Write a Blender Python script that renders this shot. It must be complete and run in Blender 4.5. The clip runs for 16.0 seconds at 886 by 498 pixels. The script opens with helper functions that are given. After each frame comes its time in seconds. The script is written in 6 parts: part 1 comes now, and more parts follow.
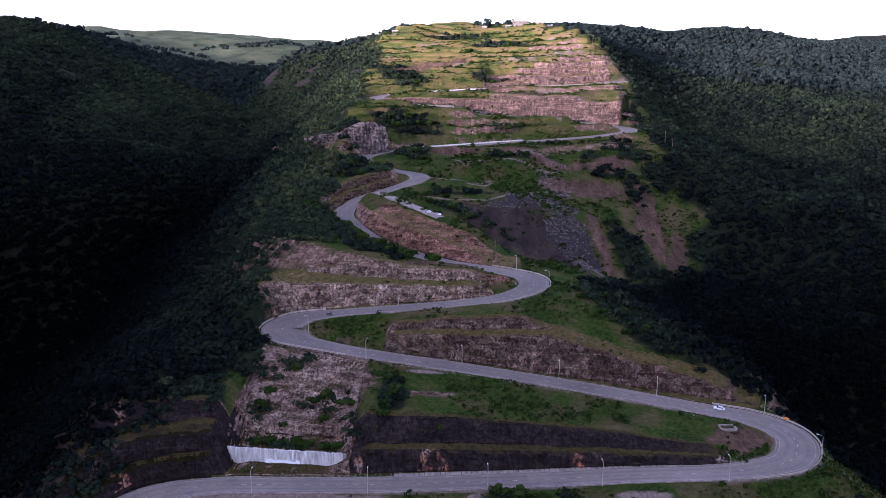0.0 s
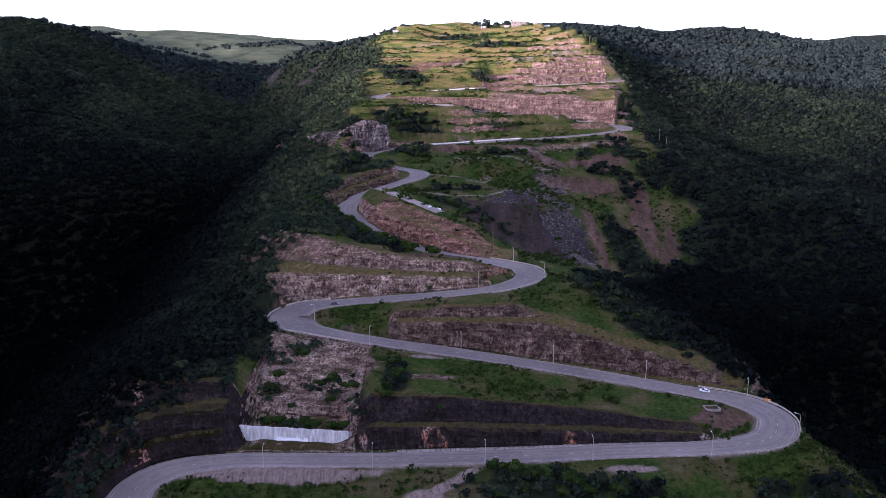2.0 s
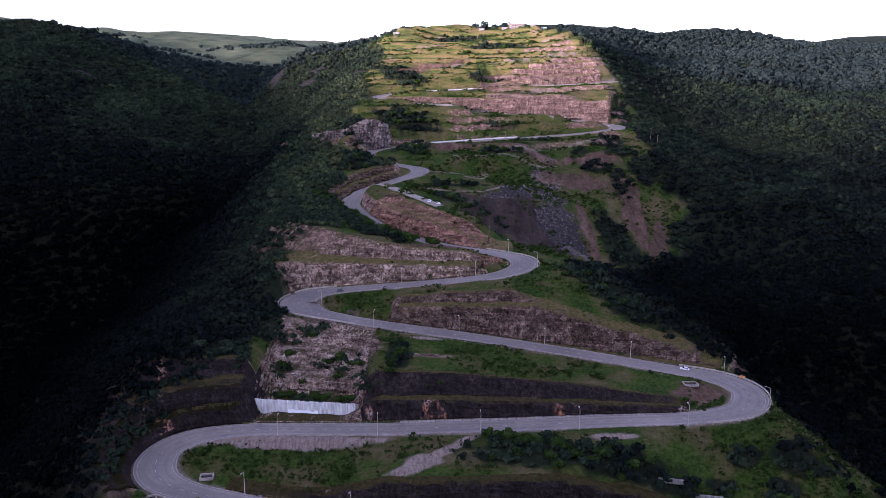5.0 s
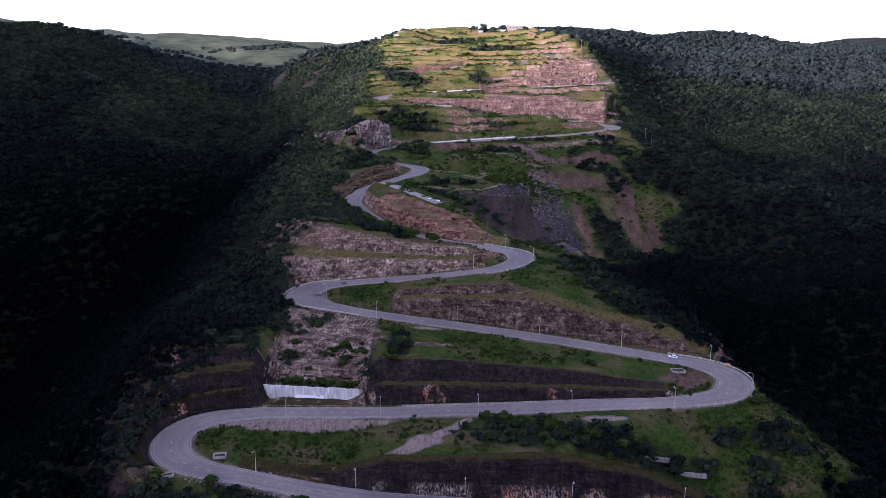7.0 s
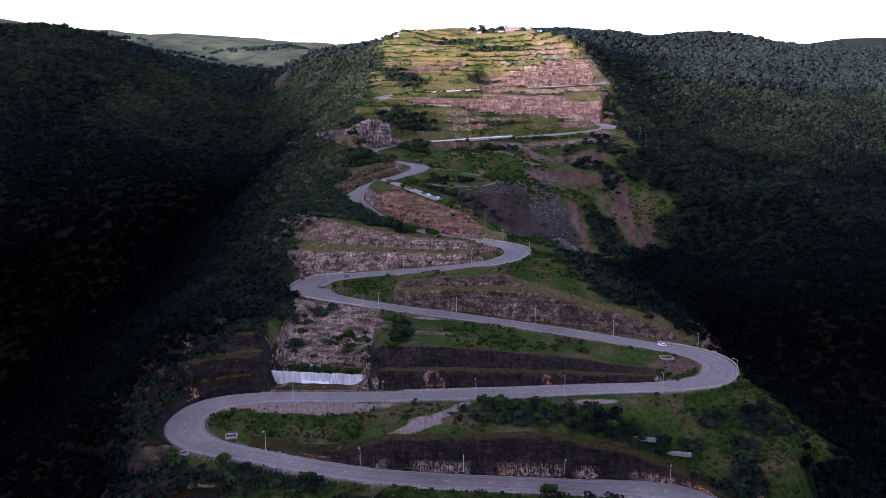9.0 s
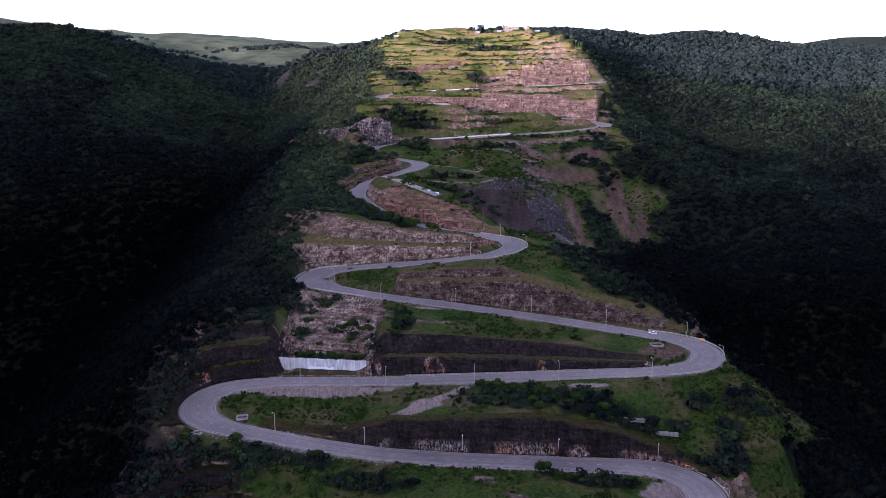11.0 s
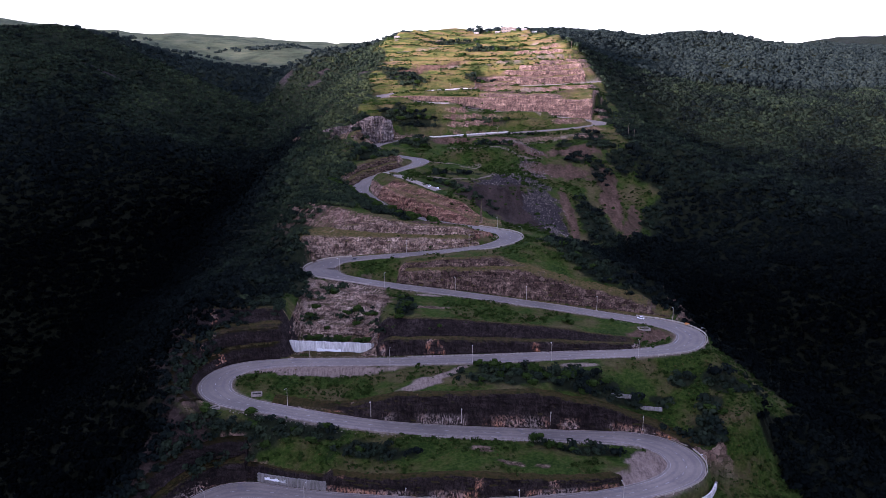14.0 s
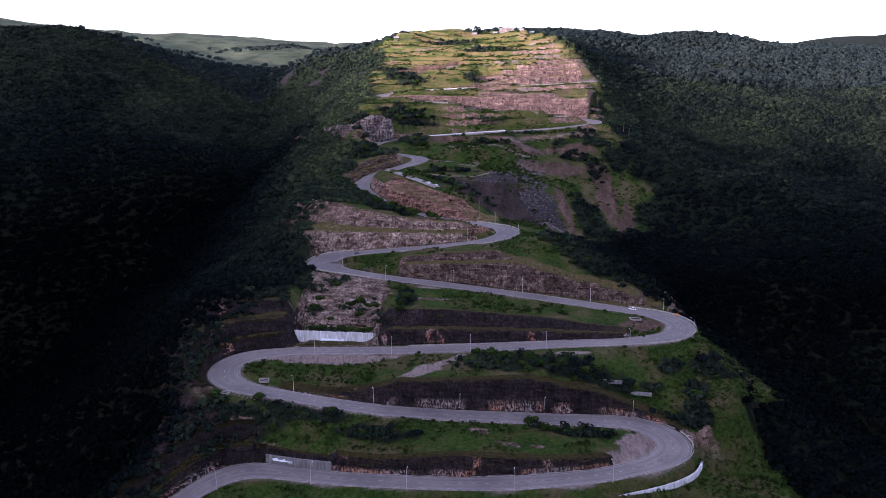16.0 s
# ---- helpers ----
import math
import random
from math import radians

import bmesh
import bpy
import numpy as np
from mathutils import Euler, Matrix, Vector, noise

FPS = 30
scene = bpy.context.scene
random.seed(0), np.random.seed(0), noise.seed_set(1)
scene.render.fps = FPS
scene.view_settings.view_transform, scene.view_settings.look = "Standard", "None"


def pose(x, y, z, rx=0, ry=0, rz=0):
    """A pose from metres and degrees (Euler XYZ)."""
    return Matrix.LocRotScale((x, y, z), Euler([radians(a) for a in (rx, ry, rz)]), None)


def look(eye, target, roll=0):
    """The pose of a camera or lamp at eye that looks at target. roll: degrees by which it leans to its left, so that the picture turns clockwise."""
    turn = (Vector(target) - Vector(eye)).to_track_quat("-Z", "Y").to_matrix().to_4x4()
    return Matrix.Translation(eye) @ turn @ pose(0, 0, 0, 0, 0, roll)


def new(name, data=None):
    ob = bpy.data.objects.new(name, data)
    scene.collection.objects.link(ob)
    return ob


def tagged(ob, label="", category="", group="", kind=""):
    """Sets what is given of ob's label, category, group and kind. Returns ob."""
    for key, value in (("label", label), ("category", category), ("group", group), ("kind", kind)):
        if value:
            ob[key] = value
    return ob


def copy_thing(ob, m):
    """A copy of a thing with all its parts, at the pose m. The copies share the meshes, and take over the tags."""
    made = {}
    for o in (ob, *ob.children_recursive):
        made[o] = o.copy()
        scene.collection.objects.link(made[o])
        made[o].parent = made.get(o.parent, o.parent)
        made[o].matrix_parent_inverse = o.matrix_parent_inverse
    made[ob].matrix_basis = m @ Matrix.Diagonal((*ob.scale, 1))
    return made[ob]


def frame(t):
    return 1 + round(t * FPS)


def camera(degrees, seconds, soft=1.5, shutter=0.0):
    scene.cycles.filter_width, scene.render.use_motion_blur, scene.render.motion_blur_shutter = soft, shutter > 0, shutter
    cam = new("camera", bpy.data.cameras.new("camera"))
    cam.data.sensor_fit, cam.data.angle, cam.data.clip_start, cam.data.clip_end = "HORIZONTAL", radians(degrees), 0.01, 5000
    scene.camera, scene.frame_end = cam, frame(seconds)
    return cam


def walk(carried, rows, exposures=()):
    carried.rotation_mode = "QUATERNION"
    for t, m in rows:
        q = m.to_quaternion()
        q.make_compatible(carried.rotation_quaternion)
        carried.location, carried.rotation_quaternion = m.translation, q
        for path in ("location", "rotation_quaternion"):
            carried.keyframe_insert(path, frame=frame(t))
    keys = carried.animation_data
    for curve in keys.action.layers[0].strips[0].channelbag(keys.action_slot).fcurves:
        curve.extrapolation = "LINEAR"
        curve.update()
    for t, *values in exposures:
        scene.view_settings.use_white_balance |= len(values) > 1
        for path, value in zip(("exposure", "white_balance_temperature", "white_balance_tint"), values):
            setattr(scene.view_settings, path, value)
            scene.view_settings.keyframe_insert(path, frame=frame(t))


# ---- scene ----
# ---- the camera and its path ----
cam = camera(59.8, 16.0, soft=0.8)
PATH = [
    (0.0, (-6.94, -2.06, 101.20), (-8.52, 95.35, 78.67), 0.29),
    (0.5, (-6.95, -6.95, 101.26), (-8.53, 90.46, 78.72), 0.29),
    (1.0, (-6.93, -11.85, 101.32), (-8.46, 85.57, 78.79), 0.29),
    (1.5, (-6.88, -16.76, 101.38), (-8.40, 80.65, 78.80), 0.29),
    (2.0, (-6.81, -21.67, 101.46), (-8.33, 75.74, 78.87), 0.29),
    (2.5, (-6.72, -26.58, 101.53), (-8.20, 70.83, 79.00), 0.30),
    (3.0, (-6.63, -31.50, 101.61), (-8.06, 65.93, 79.13), 0.30),
    (3.5, (-6.52, -36.42, 101.70), (-8.00, 61.00, 79.21), 0.30),
    (4.0, (-6.41, -41.35, 101.79), (-7.89, 56.07, 79.26), 0.30),
    (6.5, (-5.90, -65.94, 102.28), (-7.28, 31.49, 79.81), 0.29),
    (7.0, (-5.82, -70.84, 102.39), (-7.21, 26.61, 80.01), 0.29),
    (7.5, (-5.76, -75.74, 102.49), (-7.09, 21.71, 80.13), 0.28),
    (8.0, (-5.70, -80.64, 102.60), (-7.04, 16.81, 80.17), 0.28),
    (8.5, (-5.66, -85.52, 102.71), (-7.00, 11.93, 80.29), 0.27),
    (9.0, (-5.64, -90.39, 102.82), (-6.92, 7.07, 80.45), 0.27),
    (11.5, (-5.67, -114.55, 103.36), (-6.85, -17.13, 80.84), 0.24),
    (12.0, (-5.71, -119.34, 103.46), (-6.89, -21.90, 81.00), 0.23),
    (12.5, (-5.75, -124.11, 103.57), (-6.92, -26.68, 81.06), 0.23),
    (13.0, (-5.78, -128.85, 103.67), (-6.95, -31.46, 81.00), 0.22),
    (13.5, (-5.82, -133.58, 103.76), (-6.89, -36.18, 81.15), 0.21),
    (14.0, (-5.85, -138.29, 103.85), (-6.93, -40.87, 81.29), 0.20),
    (14.5, (-5.87, -142.97, 103.94), (-6.95, -45.56, 81.34), 0.19),
    (15.0, (-5.88, -147.63, 104.03), (-6.90, -50.23, 81.38), 0.19),
    (15.5, (-5.87, -152.26, 104.11), (-6.90, -54.84, 81.56), 0.18),
    (16.0, (-5.84, -156.87, 104.19), (-6.76, -59.46, 81.59), 0.17),
]
walk(cam, [(t, look(eye, target, roll)) for t, eye, target, roll in PATH], [(0.0, 3.1, 6050, 44)])
# ---- world, sun ----
SUN_ELEVATION, SUN_AZIMUTH = radians(6.5), radians(225.0)   # azimuth from +y towards +x
world = bpy.data.worlds.new("evening_sky")
scene.world = world
world.use_nodes = True
wn, wl = world.node_tree.nodes, world.node_tree.links
sky = wn.new("ShaderNodeTexSky")
sky.sky_type = "NISHITA"
sky.sun_disc = False
sky.sun_elevation = SUN_ELEVATION
sky.sun_rotation = SUN_AZIMUTH
sky.altitude = 600
sky.dust_density = 0.6
sky.ozone_density = 2.5
wn["Background"].inputs["Strength"].default_value = 0.112
sky_desaturate = wn.new("ShaderNodeHueSaturation")      # lowers the sky's saturation to balance its blue
sky_desaturate.inputs["Saturation"].default_value = 0.6
wl.new(sky.outputs["Color"], sky_desaturate.inputs["Color"])
wl.new(sky_desaturate.outputs["Color"], wn["Background"].inputs["Color"])
sun = new("sun", bpy.data.lights.new("sun", "SUN"))
sun.data.energy = 2.1
sun.data.angle = radians(6.0)
sun.data.color = (1.0, 0.97, 0.91)
to_sun = Vector((math.sin(SUN_AZIMUTH) * math.cos(SUN_ELEVATION), math.cos(SUN_AZIMUTH) * math.cos(SUN_ELEVATION), math.sin(SUN_ELEVATION)))
sun.matrix_world = look((0, 0, 600), Vector((0, 0, 600)) - to_sun)

# ---- materials ----
def mat(name, rough=0.9, metal=0.0):
    m = bpy.data.materials.new(name)
    m.use_nodes = True
    b = m.node_tree.nodes["Principled BSDF"]
    b.inputs["Roughness"].default_value = rough
    b.inputs["Metallic"].default_value = metal
    b.inputs["Specular IOR Level"].default_value = 0.25 if rough < 0.86 else 0.03
    return m, m.node_tree.nodes, m.node_tree.links, b


def noise_node(n, l, scale, detail=4.0, rough=0.6, stretch=None):
    """World-sized noise; stretch: the scale along x, y and z."""
    geo = n.new("ShaderNodeNewGeometry")
    tex = n.new("ShaderNodeTexNoise")
    tex.inputs["Scale"].default_value = scale
    tex.inputs["Detail"].default_value = detail
    tex.inputs["Roughness"].default_value = rough
    if stretch:
        mp = n.new("ShaderNodeMapping")
        mp.inputs["Scale"].default_value = stretch
        l.new(geo.outputs["Position"], mp.inputs["Vector"])
        l.new(mp.outputs["Vector"], tex.inputs["Vector"])
    else:
        l.new(geo.outputs["Position"], tex.inputs["Vector"])
    return tex.outputs["Fac"]


def ramp(n, l, fac, stops):
    r = n.new("ShaderNodeValToRGB")
    e = r.color_ramp.elements
    while len(e) < len(stops):
        e.new(0.5)
    for k, (p, c) in zip(e, stops):
        k.position = p
        k.color = (*c, 1)
    l.new(fac, r.inputs["Fac"])
    return r.outputs["Color"]


def mix(n, l, fac, a, b, kind="MIX"):
    m = n.new("ShaderNodeMix")
    m.data_type = "RGBA"
    m.blend_type = kind
    if isinstance(fac, (int, float)):
        m.inputs[0].default_value = fac
    else:
        l.new(fac, m.inputs[0])
    for k, v in ((6, a), (7, b)):
        if isinstance(v, tuple):
            m.inputs[k].default_value = (*v, 1)
        else:
            l.new(v, m.inputs[k])
    return m.outputs[2]


def bump(n, l, b, height, strength=0.5, distance=0.3):
    k = n.new("ShaderNodeBump")
    k.inputs["Strength"].default_value = strength
    k.inputs["Distance"].default_value = distance
    l.new(height, k.inputs["Height"])
    l.new(k.outputs["Normal"], b.inputs["Normal"])


def plain(name, dark, light, scale, rough=0.87, metal=0.0, relief=0.0, stretch=None):
    """A surface of two near colours, mottled at two scales."""
    m, n, l, b = mat(name, rough, metal)
    big = noise_node(n, l, scale, 5, 0.6, stretch)
    fine = noise_node(n, l, scale * 9, 4, 0.65, stretch)
    c = mix(n, l, 0.4, ramp(n, l, big, [(0.35, dark), (0.65, light)]), ramp(n, l, fine, [(0.35, dark), (0.65, light)]))
    l.new(c, b.inputs["Base Color"])
    if relief:
        bump(n, l, b, fine, 0.6, relief)
    return m

def attr(n, name):
    a = n.new("ShaderNodeAttribute")
    a.attribute_name = name
    return a.outputs["Fac"]


def rock_colour(n, l, stops, streak, cracked=1.0):
    """Bedded, jointed rock: beds along the height, streaks down the face."""
    beds = noise_node(n, l, 0.16, 6, 0.7, (0.35, 0.35, 4.0))
    joints = noise_node(n, l, 0.34, 6, 0.75, (1.6, 1.6, 0.20))
    lumps = noise_node(n, l, 0.09, 6, 0.72)
    a = mix(n, l, 0.5, ramp(n, l, lumps, stops), ramp(n, l, beds, stops))
    a = mix(n, l, min(1.0, 1.6 * streak), a, ramp(n, l, joints, [(0.40, (0.22, 0.20, 0.20)), (0.50, (0.85, 0.85, 0.85)), (0.62, (1.5, 1.45, 1.4))]), "MULTIPLY")
    # thin dark bedding planes and upright joints, with the shade of the relief in their colour
    plane = ramp(n, l, noise_node(n, l, 0.30, 4, 0.6, (0.14, 0.14, 2.4)), [(0.42, (1, 1, 1)), (0.46, (0.35, 0.32, 0.31)), (0.485, (1.1, 1.1, 1.1)), (0.56, (1, 1, 1)), (0.585, (0.4, 0.38, 0.37)), (0.61, (1, 1, 1))])
    upright = ramp(n, l, noise_node(n, l, 0.26, 5, 0.7, (1.5, 1.5, 0.12)), [(0.44, (1, 1, 1)), (0.465, (0.3, 0.28, 0.28)), (0.49, (1, 1, 1)), (0.56, (1, 1, 1)), (0.58, (0.45, 0.43, 0.42)), (0.60, (1, 1, 1))])
    a = mix(n, l, 0.85 * cracked, a, plane, "MULTIPLY")
    a = mix(n, l, 0.8, a, upright, "MULTIPLY")
    geo = n.new("ShaderNodeNewGeometry")
    warp = n.new("ShaderNodeTexNoise")
    warp.inputs["Scale"].default_value = 0.5
    l.new(geo.outputs["Position"], warp.inputs["Vector"])
    shift = n.new("ShaderNodeVectorMath")
    shift.operation = "MULTIPLY_ADD"
    l.new(warp.outputs["Color"], shift.inputs[0])
    shift.inputs[1].default_value = (3.2, 3.2, 2.2)
    l.new(geo.outputs["Position"], shift.inputs[2])
    mp = n.new("ShaderNodeMapping")
    mp.inputs["Scale"].default_value = (0.36, 0.36, 0.42)
    l.new(shift.outputs[0], mp.inputs["Vector"])
    cell, line = n.new("ShaderNodeTexVoronoi"), n.new("ShaderNodeTexVoronoi")
    line.feature = "DISTANCE_TO_EDGE"
    for v in (cell, line):
        v.inputs["Scale"].default_value = 1.0
        l.new(mp.outputs["Vector"], v.inputs["Vector"])
    sep = n.new("ShaderNodeSeparateColor")
    l.new(cell.outputs["Color"], sep.inputs[0])
    a = mix(n, l, 0.35 * cracked, a, ramp(n, l, sep.outputs[0], [(0.0, stops[0][1]), (0.45, stops[1][1]), (0.95, stops[2][1])]))
    gapf = ramp(n, l, line.outputs["Distance"], [(0.01, (0.75 * cracked,) * 3), (0.06, (0, 0, 0))])
    a = mix(n, l, gapf, a, tuple(0.35 * q for q in stops[0][1]))
    return a, beds, joints


def ground_material():
    m, n, l, b = mat("slope_ground", 0.95)
    geo = n.new("ShaderNodeNewGeometry")
    sep = n.new("ShaderNodeSeparateXYZ")
    l.new(geo.outputs["True Normal"], sep.inputs[0])
    wob = noise_node(n, l, 0.12, 5, 0.7)
    add = n.new("ShaderNodeMath")
    add.operation = "MULTIPLY_ADD"
    l.new(wob, add.inputs[0])
    add.inputs[1].default_value = 0.35
    l.new(sep.outputs["Z"], add.inputs[2])
    steep = ramp(n, l, add.outputs[0], [(0.80, (1, 1, 1)), (0.98, (0, 0, 0))])
    bare = n.new("ShaderNodeMath")
    bare.operation = "MULTIPLY"
    l.new(steep, bare.inputs[0])
    l.new(attr(n, "cut"), bare.inputs[1])
    rock, beds, joints = rock_colour(n, l, [(0.36, (0.045, 0.028, 0.024)), (0.5, (0.22, 0.125, 0.095)), (0.68, (0.48, 0.32, 0.25))], 0.35)
    green = ramp(n, l, noise_node(n, l, 0.035, 5, 0.65), [(0.38, (0.010, 0.026, 0.005)), (0.46, (0.028, 0.053, 0.009)), (0.51, (0.054, 0.053, 0.016)), (0.58, (0.105, 0.070, 0.037)), (0.66, (0.15, 0.092, 0.058))])
    tuft = ramp(n, l, noise_node(n, l, 0.55, 6, 0.75), [(0.38, (0.006, 0.013, 0.003)), (0.5, (0.025, 0.048, 0.008)), (0.64, (0.078, 0.083, 0.026))])
    grass = mix(n, l, 0.5, green, tuft)
    # dry golden grass on the high terraces, the sun's gold partly in its colour
    sepp = n.new("ShaderNodeSeparateXYZ")
    l.new(geo.outputs["Position"], sepp.inputs[0])
    high = n.new("ShaderNodeMapRange")
    l.new(sepp.outputs["Z"], high.inputs["Value"])
    high.inputs["From Min"].default_value = 30
    high.inputs["From Max"].default_value = 120
    lighter = ramp(n, l, noise_node(n, l, 0.06, 6, 0.7, (0.5, 0.5, 3.0)), [(0.36, (0.032, 0.050, 0.015)), (0.45, (0.090, 0.094, 0.028)), (0.53, (0.19, 0.136, 0.048)), (0.62, (0.24, 0.145, 0.080)), (0.70, (0.11, 0.070, 0.052))])
    grass = mix(n, l, high.outputs[0], grass, mix(n, l, 0.35, lighter, tuft))
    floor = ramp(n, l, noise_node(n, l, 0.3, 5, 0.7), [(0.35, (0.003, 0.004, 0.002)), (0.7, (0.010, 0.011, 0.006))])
    plateau = n.new("ShaderNodeMapRange")
    l.new(sepp.outputs["Y"], plateau.inputs["Value"])
    plateau.inputs["From Min"].default_value = 1290
    plateau.inputs["From Max"].default_value = 1380
    westward = n.new("ShaderNodeMapRange")
    l.new(sepp.outputs["X"], westward.inputs["Value"])
    westward.inputs["From Min"].default_value = -120
    westward.inputs["From Max"].default_value = -200
    grazed = n.new("ShaderNodeMath")
    grazed.operation = "MULTIPLY"
    l.new(plateau.outputs[0], grazed.inputs[0])
    l.new(westward.outputs[0], grazed.inputs[1])
    pasture = ramp(n, l, noise_node(n, l, 0.02, 6, 0.7), [(0.36, (0.050, 0.065, 0.038)), (0.5, (0.12, 0.14, 0.080)), (0.7, (0.20, 0.20, 0.115))])
    floor = mix(n, l, grazed.outputs[0], floor, pasture)
    # valley shade in the colour: wood floor near black, lighter towards the crests
    light_floor = ramp(n, l, noise_node(n, l, 0.2, 6, 0.7), [(0.35, (0.012, 0.018, 0.010)), (0.55, (0.024, 0.033, 0.018)), (0.72, (0.052, 0.048, 0.030))])
    floor = mix(n, l, attr(n, "lighter"), floor, light_floor)
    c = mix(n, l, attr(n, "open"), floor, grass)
    dust = ramp(n, l, noise_node(n, l, 0.5, 5, 0.7), [(0.3, (0.10, 0.075, 0.06)), (0.7, (0.28, 0.215, 0.175))])
    c = mix(n, l, bare.outputs[0], c, rock)
    c = mix(n, l, attr(n, "verge"), c, dust)
    scree = mix(n, l, 0.5, ramp(n, l, noise_node(n, l, 0.7, 6, 0.8), [(0.40, (0.014, 0.009, 0.008)), (0.58, (0.044, 0.030, 0.026)), (0.76, (0.20, 0.15, 0.13))]), ramp(n, l, noise_node(n, l, 0.05, 6, 0.7, (1.6, 0.5, 1.0)), [(0.38, (0.012, 0.009, 0.008)), (0.52, (0.045, 0.030, 0.025)), (0.66, (0.085, 0.056, 0.044))]))
    soil = mix(n, l, 0.55, ramp(n, l, noise_node(n, l, 0.45, 7, 0.8), [(0.34, (0.016, 0.010, 0.007)), (0.53, (0.085, 0.048, 0.034)), (0.74, (0.28, 0.19, 0.14))]), ramp(n, l, noise_node(n, l, 0.055, 6, 0.7, (1.8, 0.5, 1.0)), [(0.36, (0.022, 0.022, 0.010)), (0.50, (0.085, 0.050, 0.035)), (0.66, (0.19, 0.115, 0.082))]))
    chute = mix(n, l, 0.5, ramp(n, l, noise_node(n, l, 0.6, 6, 0.75), [(0.32, (0.085, 0.056, 0.045)), (0.68, (0.34, 0.25, 0.205))]), ramp(n, l, noise_node(n, l, 0.4, 5, 0.75, (2.2, 0.35, 0.35)), [(0.36, (0.07, 0.05, 0.042)), (0.64, (0.31, 0.235, 0.20))]))
    rubble, _, _ = rock_colour(n, l, [(0.38, (0.022, 0.014, 0.011)), (0.52, (0.12, 0.075, 0.055)), (0.68, (0.40, 0.28, 0.21))], 0.4)
    talus = ramp(n, l, noise_node(n, l, 0.9, 7, 0.85), [(0.40, (0.012, 0.010, 0.011)), (0.54, (0.042, 0.034, 0.034)), (0.66, (0.13, 0.105, 0.10)), (0.76, (0.38, 0.33, 0.31))])
    for key, colour in (("scree", scree), ("talus", talus), ("pale", rubble), ("soil", soil), ("chute", chute), ("track", dust)):
        c = mix(n, l, attr(n, key), c, colour)
    l.new(c, b.inputs["Base Color"])
    bump(n, l, b, noise_node(n, l, 0.9, 6, 0.75), 0.9, 1.2)
    return m


def rock_material(name, stops, streak, scar=None, turf_from=0.78, turf_tone=1.0, cracked=1.0, debris=(0.54, 0.34)):
    """debris: how rare the broken scars at the foot are, and how high up the face they reach."""
    m, n, l, b = mat(name, 0.92)
    c, beds, joints = rock_colour(n, l, stops, streak, cracked)
    # dark cracks, which also hold relief shade as colour
    crack = noise_node(n, l, 0.8, 6, 0.8, (1.4, 1.4, 0.7))
    c = mix(n, l, ramp(n, l, crack, [(0.42, (1, 1, 1)), (0.47, (0, 0, 0))]), c, tuple(0.7 * q for q in stops[0][1]))
    if scar:
        where = n.new("ShaderNodeMath")
        where.operation = "MULTIPLY"
        foot = mix(n, l, 1.0, ramp(n, l, noise_node(n, l, 0.05, 4, 0.55, (1, 1, 0.3)), [(debris[0], (0, 0, 0)), (debris[0] + 0.08, (1, 1, 1))]), ramp(n, l, attr(n, "up"), [(0.02, (0.5, 0.5, 0.5)), (0.06, (1, 1, 1)), (debris[1], (0.8, 0.8, 0.8)), (debris[1] + 0.12, (0, 0, 0))]), "MULTIPLY")
        tall = ramp(n, l, noise_node(n, l, 0.06, 3, 0.5, (1, 1, 0.2)), [(0.66, (0, 0, 0)), (0.69, (0.9, 0.9, 0.9))])
        l.new(mix(n, l, 1.0, foot, tall, "LIGHTEN"), where.inputs[0])
        l.new(ramp(n, l, noise_node(n, l, 0.9, 5, 0.75, (1.2, 1.2, 0.4)), [(0.46, (0, 0, 0)), (0.58, (1, 1, 1))]), where.inputs[1])
        c = mix(n, l, where.outputs[0], c, ramp(n, l, noise_node(n, l, 0.08, 4, 0.6), [(0.42, scar), (0.58, (0.30, 0.23, 0.20))]))
    geo = n.new("ShaderNodeNewGeometry")
    sep = n.new("ShaderNodeSeparateXYZ")
    l.new(geo.outputs["Normal"], sep.inputs[0])
    ledge = ramp(n, l, sep.outputs["Z"], [(turf_from, (0, 0, 0)), (min(1.0, turf_from + 0.15), (1, 1, 1))])
    turf = ramp(n, l, noise_node(n, l, 0.5, 5, 0.7), [(0.35, tuple(turf_tone * q for q in (0.04, 0.055, 0.012))), (0.6, tuple(turf_tone * q for q in (0.15, 0.10, 0.042)))])
    c = mix(n, l, ledge, c, turf)
    l.new(c, b.inputs["Base Color"])
    bump(n, l, b, crack, 0.9, 0.5)
    return m


DARK_ROCK = rock_material("dark_rock", [(0.40, (0.012, 0.009, 0.009)), (0.60, (0.036, 0.026, 0.025)), (0.82, (0.12, 0.085, 0.075))], 0.5, (0.42, 0.20, 0.12), 0.78, 0.3, 0.25, (0.46, 0.24))
TIER_ROCK = rock_material("tiered_dark_rock", [(0.40, (0.012, 0.009, 0.009)), (0.60, (0.036, 0.026, 0.025)), (0.82, (0.12, 0.085, 0.075))], 0.5, (0.42, 0.17, 0.09), 0.86, 0.45, 0.25, (0.62, 0.4))
BEND_ROCK = rock_material("bend_dark_rock", [(0.40, (0.010, 0.008, 0.008)), (0.60, (0.030, 0.021, 0.020)), (0.84, (0.09, 0.062, 0.055))], 0.4, None, 0.8, 0.12, 0.25)
PALE_ROCK = rock_material("pale_rock", [(0.40, (0.024, 0.015, 0.012)), (0.52, (0.215, 0.134, 0.098)), (0.66, (0.74, 0.54, 0.42))], 0.62, None, 0.78, 0.8, 0.5)
